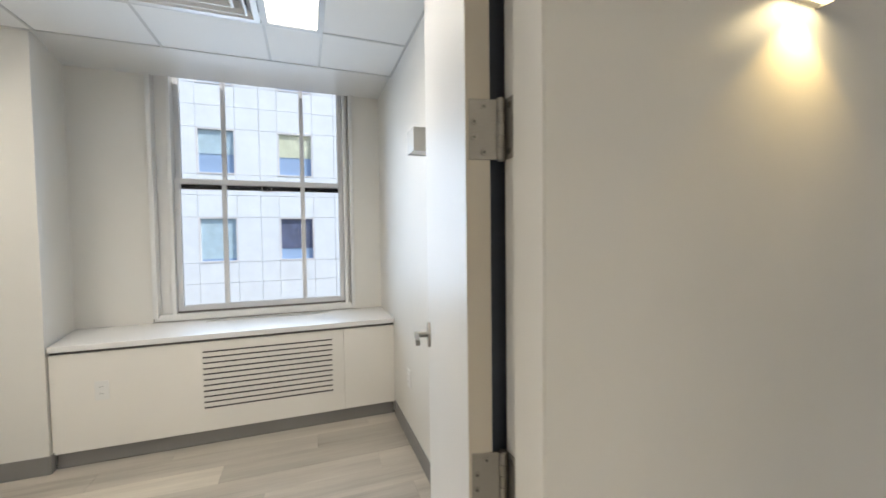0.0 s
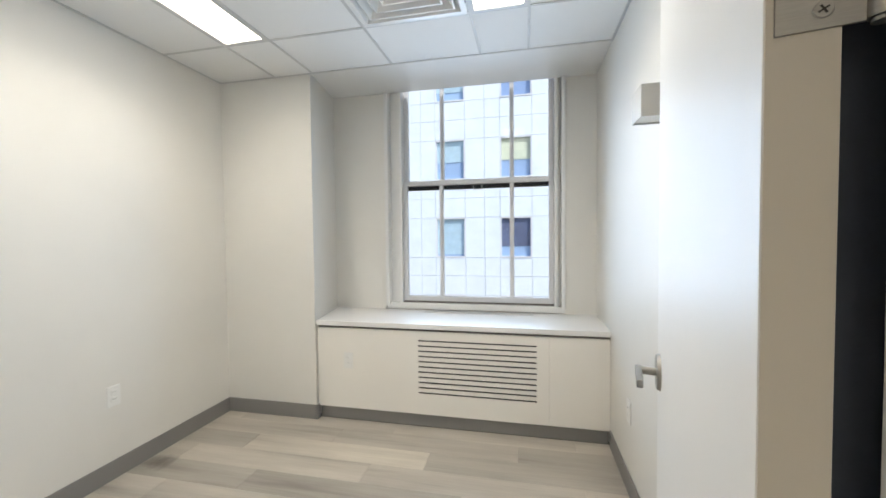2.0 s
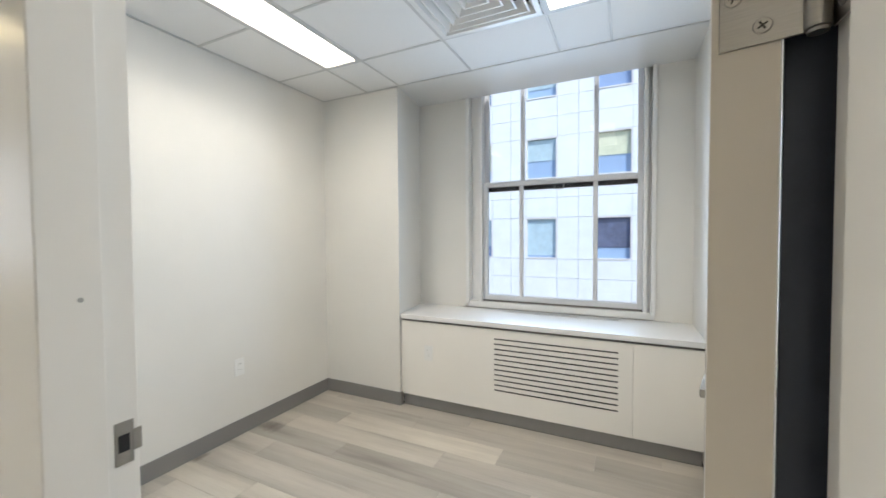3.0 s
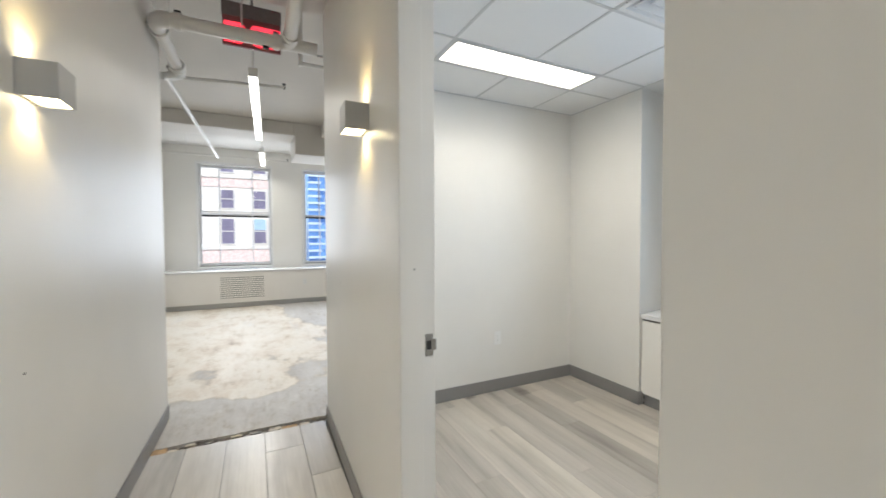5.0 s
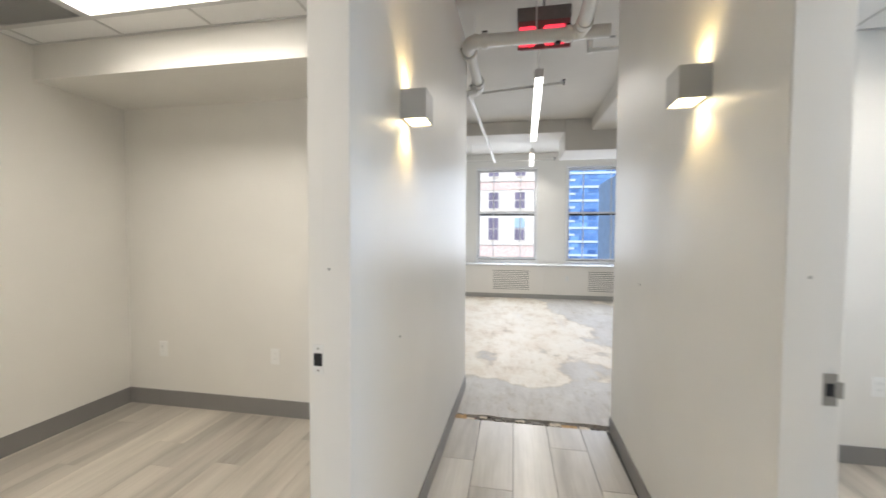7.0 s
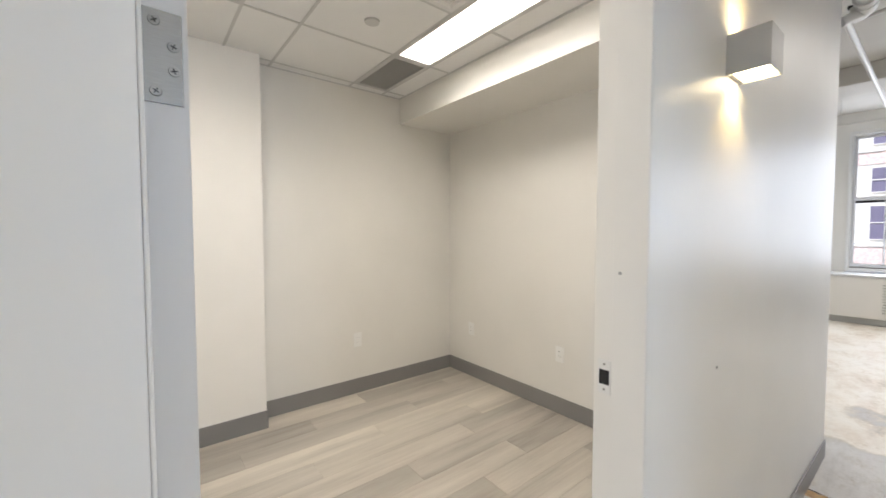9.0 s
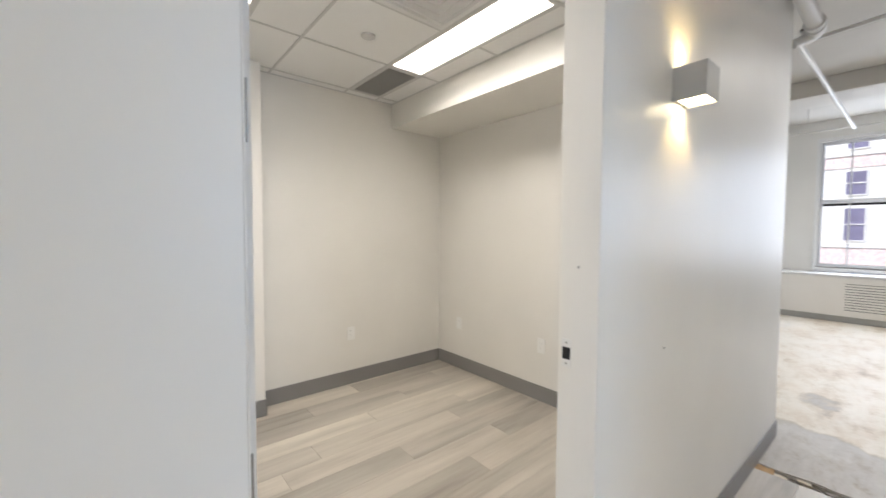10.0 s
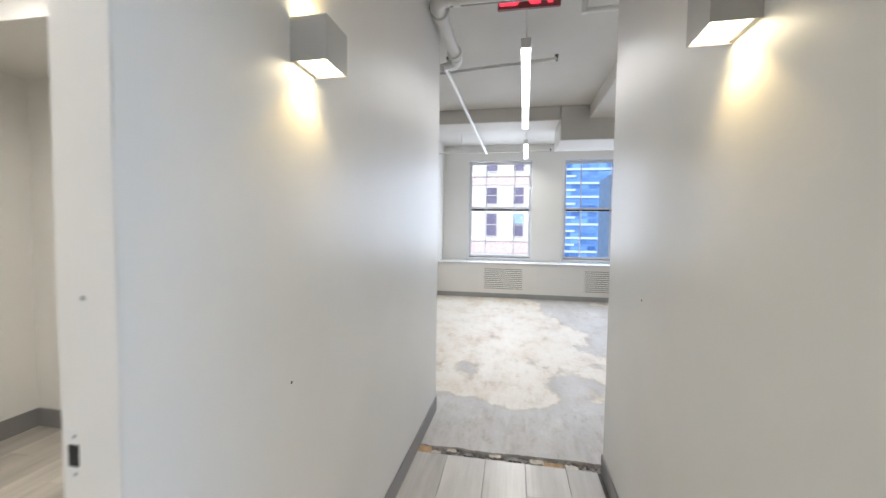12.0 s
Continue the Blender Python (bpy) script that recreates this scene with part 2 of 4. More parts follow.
M_LENS = glow("sconce lens", (1.0, 0.80, 0.46), LENS)
M_RED = glow("red exit letters", (1.0, 0.05, 0.08), 0.75)
M_SIGN = plain("dark grey sign housing", (0.16, 0.15, 0.145), 0.4)
M_SIGNFACE = plain("red tinted sign face", (0.24, 0.085, 0.085), 0.35)
M_GLASS = glass_material("clear window glass", (0.97, 0.985, 1.0))
M_SASH = painted("grey-white window paint", (0.66, 0.665, 0.68), 0.35, 0.1, 0.03)
M_FACADE = plain("pale blue-white stone cladding", (0.70, 0.75, 0.79), 0.6, 0, 1.2, 0.05)
M_JOINT = plain("cladding joint", (0.62, 0.62, 0.61), 0.9, 0, 3.0)
M_FGLASS = facade_glass("office window glass", (0.22, 0.31, 0.52), (0.33, 0.48, 0.66), 0.5)
M_BLIND = plain("drawn window blind", (0.40, 0.54, 0.62), 0.7, 0, 4, 0.1)
M_YELLOW = plain("yellow blind", (0.56, 0.60, 0.46), 0.7, 0, 4, 0.1)
M_NAVY = plain("dark office interior behind glass", (0.10, 0.12, 0.20), 0.5, 0, 3, 0.4)
M_CREAM = plain("cream glazed brick", (0.80, 0.74, 0.66), 0.7, 0, 1.5, 0.06)
M_BRICK = plain("red patterned brick", (0.80, 0.62, 0.55), 0.8, 0, 6.0, 0.22)
M_TOWER = plain("blue tower spandrel", (0.16, 0.30, 0.60), 0.25, 0, 0.5, 0.2)
M_TGLASS = facade_glass("blue tower glass", (0.05, 0.13, 0.36), (0.22, 0.42, 0.78), 0.3)
M_TWHITE = plain("white tower band", (0.62, 0.72, 0.82), 0.5, 0, 1.0, 0.05)
M_DUSK = plain("mauve office window glass", (0.20, 0.17, 0.24), 0.4, 0, 1.0, 0.2)
M_STONE = plain("blue-grey stone in shade", (0.50, 0.60, 0.74), 0.8, 0, 1.0, 0.1)
M_STREET = plain("asphalt", (0.05, 0.05, 0.052), 0.9, 0, 2.0, 0.2)


# ---------------------------------------------------------------- building helpers
def box(bm, x0, x1, y0, y1, z0, z1, bevel=0.0, mi=0):
    vs = [bm.verts.new(c) for c in ((x0, y0, z0), (x1, y0, z0), (x1, y1, z0), (x0, y1, z0), (x0, y0, z1), (x1, y0, z1), (x1, y1, z1), (x0, y1, z1))]
    fs = [bm.faces.new([vs[i] for i in f]) for f in ((3, 2, 1, 0), (4, 5, 6, 7), (0, 1, 5, 4), (1, 2, 6, 5), (2, 3, 7, 6), (3, 0, 4, 7))]
    for f in fs:
        f.material_index = mi
    if bevel:
        es = list({e for f in fs for e in f.edges})
        bmesh.ops.bevel(bm, geom=es, offset=bevel, segments=2, profile=0.6, affect="EDGES")
    return fs


def boxes(*args, bevel=0.0):
    bm = bmesh.new()
    for a in args:
        box(bm, *a, bevel=bevel)
    return bm


def prism(bm, pts, z0, z1):
    lo = [bm.verts.new((x, y, z0)) for x, y in pts]
    hi = [bm.verts.new((x, y, z1)) for x, y in pts]
    bm.faces.new(lo[::-1])
    bm.faces.new(hi)
    for i in range(len(pts)):
        j = (i + 1) % len(pts)
        bm.faces.new((lo[i], lo[j], hi[j], hi[i]))


def rod(bm, a, b, r, seg=16, r2=None):
    a, b = Vector(a), Vector(b)
    d = b - a
    m = Matrix.Translation((a + b) / 2) @ d.to_track_quat("Z", "Y").to_matrix().to_4x4()
    bmesh.ops.create_cone(bm, cap_ends=True, segments=seg, radius1=r, radius2=r if r2 is None else r2, depth=d.length, matrix=m)


def bend(bm, a, c, b, r, seg=20, steps=10):
    """Tube that turns from a to b round the corner c."""
    a, c, b = Vector(a), Vector(c), Vector(b)
    side = (c - a).cross(b - c).normalized()
    rings = []
    for i in range(steps + 1):
        q = i / steps
        p = a * (1 - q) ** 2 + c * 2 * q * (1 - q) + b * q * q
        d = ((c - a) * (1 - q) + (b - c) * q).normalized()
        u = side.cross(d)
        rings.append([bm.verts.new(p + r * (side * math.cos(t) + u * math.sin(t))) for t in (2 * math.pi * k / seg for k in range(seg))])
    for p, q in zip(rings, rings[1:]):
        for k in range(seg):
            bm.faces.new((p[k], p[(k + 1) % seg], q[(k + 1) % seg], q[k]))
    bm.faces.new(rings[0])
    bm.faces.new(rings[-1][::-1])


def mesh_of(name, bm, mat, smooth=False):
    me = bpy.data.meshes.new(name)
    bmesh.ops.recalc_face_normals(bm, faces=bm.faces)
    bm.to_mesh(me)
    bm.free()
    for k in (mat if isinstance(mat, (list, tuple)) else [mat]):
        me.materials.append(k)
    if smooth:
        for p in me.polygons:
            p.use_smooth = True
        me.set_sharp_from_angle(angle=radians(35))
    return me


def part(name, bm, mat, parent, label="", smooth=False):
    ob = new(name, mesh_of(name, bm, mat, smooth))
    ob.parent = parent
    if label:
        tagged(ob, label)
    return ob


def solid(name, bm, mat, label, category, kind="structure", smooth=False, group=""):
    return tagged(new(name, mesh_of(name, bm, mat, smooth)), label, category, group, kind)


def thing(name, label, category, group="", kind=""):
    return tagged(new(name), label, category, group, kind)


# ---------------------------------------------------------------- plan
SLANT = -0.018                 # the corridor runs a degree off the rooms
NY, NR = 0.593, 0.728          # corridor's north wall where x = 0: corridor face, room face
SY, SR = -0.505, -0.636        # corridor's south wall
AW, AE, AN = -2.085, 0.75, 2.955
BW, BE, BS = -1.975, 0.75, -3.075
CA, CB, CC, CO = 2.56, 2.55, 3.0, 3.24
DOORS = {"a": (-0.490, 0.456), "b": (-0.426, 0.457)}   # clear openings of the two doors
HEAD = 2.40
ENDN, ENDS = -2.198, -2.755    # where the corridor walls stop
EAST = 1.95
FAR = -7.87                    # radiator cover at the far end



def slant(bm):
    for v in bm.verts:
        v.co.y += SLANT * v.co.x
    return bm


# floors under the finishes
solid("floor", boxes((-2.2, 6.0, BS - 0.2, 3.7, -0.2, -0.006)), M_GROUT, "dark grouted screed under the plank floors", "floor")

# corridor walls, each with its doorway
A0, A1 = DOORS["a"]
B0, B1 = DOORS["b"]
LIN = 0.018
solid("wall_corridor_north", slant(boxes((A0 - LIN, A0 - 0.004, NY, NR - 0.051, 0, HEAD), (A1 + 0.004, A1 + LIN, NY, NR - 0.051, 0, HEAD), (ENDN, A0 - LIN, NY, NR, 0, CC), (A1 + LIN, EAST, NY, NR, 0, CC), (A0 - LIN, A1 + LIN, NY, NR, HEAD + LIN, CC))), M_CORR, "greige satin painted corridor wall with a doorway", "wall")
solid("wall_corridor_south", slant(boxes((B0 - LIN, B0 - 0.004, SR + 0.051, SY, 0, HEAD), (B1 + 0.004, B1 + LIN, SR + 0.051, SY, 0, HEAD), (ENDS, B0 - LIN, SR, SY, 0, CC), (B1 + LIN, EAST, SR, SY, 0, CC), (B0 - LIN, B1 + LIN, SR, SY, HEAD + LIN, CC))), M_CORR, "greige satin painted corridor wall with a doorway", "wall")
solid("ceiling_corridor", boxes((ENDN, EAST, SR - 0.05, NR + 0.05, CC, CC + 0.25)), M_SLAB, "off-white painted corridor ceiling", "ceiling")
# unseen plain room, added to close the corridor behind the walk and light it
solid("wall_unseen_lobby", boxes((EAST, EAST + 0.1, NR - 0.05, 2.6, 0, CC), (EAST, EAST + 0.1, -2.6, SR - 0.05, 0, CC), (EAST, 4.6, 2.6, 2.7, 0, CC), (EAST, 4.6, -2.7, -2.6, 0, CC), (4.6, 4.7, -2.7, 0.5, 0, CC), (4.6, 4.7, 2.2, 2.7, 0, CC), (4.6, 4.7, 0.5, 2.2, 0, 0.7), (4.6, 4.7, 0.5, 2.2, 2.45, CC)), M_WALL, "unseen plain greige walls added to close and light the corridor", "wall")
solid("ceiling_unseen_lobby", boxes((EAST, 4.7, -2.7, 2.7, 2.75, CC)), M_SLAB, "unseen off-white ceiling added over the room behind the corridor", "ceiling")

# first office
bm = boxes((AW - 0.09, AW, NR, AN, 0, CC), (AE, AE + 0.1, NR, 3.72, 0, CC))
solid("wall_office_sides", bm, M_WALL, "greige painted office side walls", "wall")
bm = bmesh.new()
prism(bm, [(AW - 0.09, AN), (-1.322, AN), (-1.42, 3.49), (-1.42, 3.72), (AW - 0.09, 3.72)], 0, CC)
solid("wall_office_pier", bm, M_WALL, "greige painted pier beside the window niche", "wall")
WL, WR = -0.955, 0.512
solid("wall_office_window", boxes((-1.42, WL, 3.49, 3.72, 0, CC), (WR, AE, 3.49, 3.72, 0, CC), (WL, WR, 3.49, 3.72, 0, 0.74), (WL, WR, 3.49, 3.72, 2.75, CC)), M_WALL, "greige painted wall round a tall sash window", "wall")
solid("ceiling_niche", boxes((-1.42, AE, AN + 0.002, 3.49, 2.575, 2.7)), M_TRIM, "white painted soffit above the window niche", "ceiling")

# second office
solid("wall_office_rear", boxes((BW - 0.12, BE + 0.1, BS - 0.12, BS, 0, CC)), M_WALL, "greige painted rear wall of the second office", "wall")
# pilaster takes a lighter cream than M_WALL
solid("wall_office_pilaster", boxes((-0.196, BE, BS, -2.923, 0, CC)), M_PIER, "shallow cream pilaster, lighter than the walls", "wall")
solid("wall_office_west", boxes((ENDS, BW, BS, SR, 0, CC)), M_WALL, "greige painted thick west wall of the second office", "wall")
solid("wall_office_east", boxes((BE, BE + 0.1, BS, SR, 0, CC)), M_WALL, "greige painted east wall of the second office", "wall")
solid("ceiling_soffit", boxes((BW, -1.392, BS, SR, 2.333, CC)), M_WALL, "greige dropped bulkhead along the office wall", "ceiling")


# ---------------------------------------------------------------- ceilings with lay-in grid
def grid_ceiling(name, x0, x1, y0, y1, z, xs, ys, holes, label):
    """One mesh: mineral tiles between greyed metal tees, left open where panels sit."""
    bm = bmesh.new()
    X = [x0] + xs + [x1]
    Y = [y0] + ys + [y1]
    t = 0.0075
    for i in range(len(X) - 1):
        for j in range(len(Y) - 1):
            cx, cy = (X[i] + X[i + 1]) / 2, (Y[j] + Y[j + 1]) / 2
            if any(h[0] < cx < h[1] and h[2] < cy < h[3] for h in holes):
                continue
            box(bm, X[i] + 0.004, X[i + 1] - 0.004, Y[j] + 0.004, Y[j + 1] - 0.004, z + 0.003, z + 0.02)
    def run(a, b, horizontal, k):
        """Tee along one line, cut where it would cross a panel."""
        cuts = sorted([(h[0], h[1]) if horizontal else (h[2], h[3]) for h in holes if (h[2] + 0.01 < k < h[3] - 0.01 if horizontal else h[0] + 0.01 < k < h[1] - 0.01)])
        s = a
        for c0, c1 in cuts + [(b, b)]:
            if c0 > s + 0.01:
                if horizontal:
                    box(bm, s, c0, k - t, k + t, z - 0.001, z + 0.012, mi=1)
                else:
                    box(bm, k - t, k + t, s, c0, z - 0.0014, z + 0.012, mi=1)
            s = max(s, c1)
    for k in xs:
        run(y0, y1, False, k)
    for k in ys:
        run(x0, x1, True, k)
    w = 0.014
    for a in ((x0, x1, y0, y0 + w), (x0, x1, y1 - w, y1), (x0, x0 + w, y0 + w, y1 - w), (x1 - w, x1, y0 + w, y1 - w)):
        box(bm, *a, z - 0.0018, z + 0.012, mi=1)
    box(bm, x0, x1, y0, y1, z + 0.09, z + 0.12)
    return solid(name, bm, [M_TILE, M_TEE], label, "ceiling")


AX = [-1.605, -1.295, -0.685, -0.07, 0.24]
AY = [1.25, 1.86, 2.47]
holes_a = [(-1.605, -1.295, 1.25, 2.47), (-0.07, 0.24, 1.25, 2.47), (-0.685, -0.07, 1.86, 2.47)]
grid_ceiling("ceiling_office", AW, AE, NR, AN, CA, AX, AY, holes_a, "white lay-in tile ceiling with metal grid")
BX = [-1.205, -0.900, -0.290, 0.015, 0.320]
BY = [-2.975, -2.365, -1.755, -1.145]
holes_b = [(0.015, 0.320, -2.365, -1.145), (-1.205, -0.900, -2.365, -1.145), (-1.205, -0.900, -2.975, -2.365), (-0.900, -0.290, -1.755, -1.145)]
grid_ceiling("ceiling_office_rear", -1.392, BE, BS, SR, CB, BX, BY, holes_b, "off-white lay-in tile ceiling with metal grid")


def ceiling_light(x0, x1, y0, y1, z, power=1.0):
    t = thing("ceiling_light", "lit white recessed LED panel in a tile ceiling", "ceiling light", "recessed LED panels")
    f = 0.028
    part("frame", boxes((x0, x1, y0, y0 + f, z - 0.003, z + 0.05), (x0, x1, y1 - f, y1, z - 0.003, z + 0.05), (x0, x0 + f, y0 + f, y1 - f, z - 0.003, z + 0.05), (x1 - f, x1, y0 + f, y1 - f, z - 0.003, z + 0.05)), M_TEE, t)
    part("diffuser", boxes((x0 + f, x1 - f, y0 + f, y1 - f, z + 0.006, z + 0.03)), M_LED, t, "glowing white diffuser")
    lamp = bpy.data.lights.new("panel_beam", "AREA")
    lamp.shape, lamp.size, lamp.size_y = "RECTANGLE", x1 - x0 - 2 * f, y1 - y0 - 2 * f
    lamp.energy, lamp.spread, lamp.color = LED_BEAM * power, radians(138), (1.0, 0.90, 0.76)
    new("panel_beam", lamp).matrix_world = Matrix.Translation(((x0 + x1) / 2, (y0 + y1) / 2, z + 0.004))


ceiling_light(-1.605, -1.295, 1.25, 2.47, CA, 0.82)
ceiling_light(-0.07, 0.24, 1.25, 2.47, CA, 0.82)
ceiling_light(-1.205, -0.900, -2.365, -1.145, CB)
# this panel is out of view, added to brighten the second office
ceiling_light(0.015, 0.320, -2.365, -1.145, CB)
# panels of the unseen lobby, added to brighten the corridor
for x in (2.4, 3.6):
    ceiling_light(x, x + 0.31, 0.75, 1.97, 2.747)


def ceiling_diffuser(x0, x1, y0, y1, z):
    """Square supply diffuser with stepped cones."""
    t = thing("ceiling_vent", "white square stepped air diffuser in a tile ceiling", "air vent", "air diffusers")
    cx, cy, h = (x0 + x1) / 2, (y0 + y1) / 2, (x1 - x0) / 2 - 0.012
    part("backing", boxes((x0, x1, y0, y1, z + 0.06, z + 0.07)), M_SLOT, t, "dark duct backing")
    for k in range(5):
        o = h * (1 - 0.19 * k)
        lip = o - h * (0.10 if k == 0 else 0.03)
        i = lip - h * 0.105
        z0, z1 = z - 0.004, z + 0.046
        bm = bmesh.new()
        def ring(r, zz):
            return [bm.verts.new((cx + a * r, cy + b * r, zz)) for a, b in ((-1, -1), (1, -1), (1, 1), (-1, 1))]
        loops = [ring(o, z0), ring(lip, z0 - 0.001), ring(i, z1), ring(i, z1 + 0.003), ring(lip, z0 + 0.003), ring(o, z0 + 0.003)]
        for p, q in zip(loops, loops[1:] + loops[:1]):
            for j in range(4):
                bm.faces.new((p[j], p[(j + 1) % 4], q[(j + 1) % 4], q[j]))
        part("frame" if k == 0 else "louvre", bm, M_TRIM, t)
    part("core", boxes((cx - h * 0.1, cx + h * 0.1, cy - h * 0.1, cy + h * 0.1, z - 0.004, z + 0.004), bevel=0.002), M_TEE, t)


ceiling_diffuser(-0.685, -0.07, 1.86, 2.47, CA)
ceiling_diffuser(-0.900, -0.290, -1.755, -1.145, CB)

# return grille in the second office
t = thing("ceiling_vent", "grey egg-crate return air grille beside the LED panel", "air vent")
x0, x1, y0, y1 = -1.205, -0.900, -2.975, -2.365
part("frame", boxes((x0, x1, y0, y0 + 0.03, CB - 0.003, CB + 0.02), (x0, x1, y1 - 0.03, y1, CB - 0.003, CB + 0.02), (x0, x0 + 0.03, y0 + 0.03, y1 - 0.03, CB - 0.003, CB + 0.02), (x1 - 0.03, x1, y0 + 0.03, y1 - 0.03, CB - 0.003, CB + 0.02)), M_TEE, t)
part("backing", boxes((x0 + 0.005, x1 - 0.005, y0 + 0.005, y1 - 0.005, CB + 0.05, CB + 0.055)), M_SLOT, t, "dark plenum behind the grille")
bm = bmesh.new()
for k in range(1, 20):
    x = x0 + 0.03 + k * 0.0123
    box(bm, x - 0.0012, x + 0.0012, y0 + 0.03, y1 - 0.03, CB + 0.001, CB + 0.014)
for k in range(1, 44):
    y = y0 + 0.03 + k * 0.0125
    box(bm, x0 + 0.03, x1 - 0.03, y - 0.0012, y + 0.0012, CB + 0.0015, CB + 0.0135)
tagged(part("egg_crate", bm, M_GREY, t, "fine grey metal lattice"), kind="stuff")

t = thing("sprinkler_cover", "round white concealed sprinkler cover plate on the ceiling", "sprinkler")
bm = bmesh.new()
rod(bm, (-0.595, -2.09, CB - 0.007), (-0.595, -2.09, CB + 0.003), 0.041, 32, 0.043)
part("cover_plate", bm, M_TEE, t, smooth=True)


# ---------------------------------------------------------------- door frames, doors, ironwork
def door_frame(name, face, room, sign, opening, label):
    """Flush steel frame lining the doorway; rabbet on the room side. sign: +1 when the room lies to the north."""
    f = thing(name, label, "door frame", kind="structure")
    j0, j1 = opening
    step = room - sign * 0.050
    lo, hi = sorted((face, step))
    lo2, hi2 = sorted((step, room + sign * 0.003))
    for x_stop, x_rab, x_wall in ((j0, j0 - 0.014, j0 - 0.018), (j1, j1 + 0.014, j1 + 0.018)):
        bm = bmesh.new()
        thin = x_stop + (0.0038 if x_wall > x_stop else -0.0038)
        box(bm, *sorted((thin, x_stop)), lo + 0.0005, hi - 0.0005, 0, HEAD, bevel=0.0015)
        box(bm, *sorted((x_wall, x_rab)), lo2, hi2, 0, HEAD, bevel=0.0015)
        part("jamb", slant(bm), M_FRAME, f)
    part("head", slant(boxes((j0 - 0.018, j1 + 0.018, lo, hi, HEAD, HEAD + 0.018), (j0 - 0.018, j1 + 0.018, lo2, hi2, HEAD + 0.014, HEAD + 0.018))), M_FRAME, f)
    return f


FRAME_A = door_frame("door_frame_1", NY, NR, 1, DOORS["a"], "off-white painted metal frame of the first office door")
FRAME_B = door_frame("door_frame_2", SY, SR, -1, DOORS["b"], "off-white painted metal frame of the second office door")
# shade in the open door's hinge gap, put in as a dark sheet
part("gap_shade", boxes((0.4465, 0.520, 0.742, 0.746, 0.0, HEAD)), M_GAPSHADE, FRAME_A, "dark strip standing in for the shaded hinge gap")

# strike plates
xa, ya = A0 - 0.014, NR + SLANT * A0
bm = boxes((xa - 0.001, xa + 0.0018, ya - 0.036, ya - 0.006, 0.946, 1.026), bevel=0.0008)
box(bm, xa - 0.001, xa + 0.0022, ya - 0.008, ya + 0.007, 0.966, 1.006, bevel=0.0008)
strike = part("strike_plate", bm, M_NICKEL, FRAME_A, "satin nickel strike plate with a lip")
part("latch_hole", boxes((xa + 0.0017, xa + 0.0026, ya - 0.031, ya - 0.013, 0.970, 1.002), bevel=0.0003), M_DARK, strike, "black latch opening")
xb, yb = B0 - 0.014, SR + SLANT * B0
strike = part("strike_plate", boxes((xb - 0.001, xb + 0.0018, yb + 0.009, yb + 0.043, 0.955, 1.041), bevel=0.0008), M_PLASTIC, FRAME_B, "white painted strike preparation")
part("latch_hole", boxes((xb + 0.0017, xb + 0.0026, yb + 0.013, yb + 0.039, 0.979, 1.016), bevel=0.0003), M_DARK, strike, "black latch opening")
for z in (0.966, 1.030):
    bm = bmesh.new()
    rod(bm, (xb + 0.0016, yb + 0.026, z), (xb + 0.0026, yb + 0.026, z), 0.003, 10)
    part("screw", bm, M_NICKEL, strike)


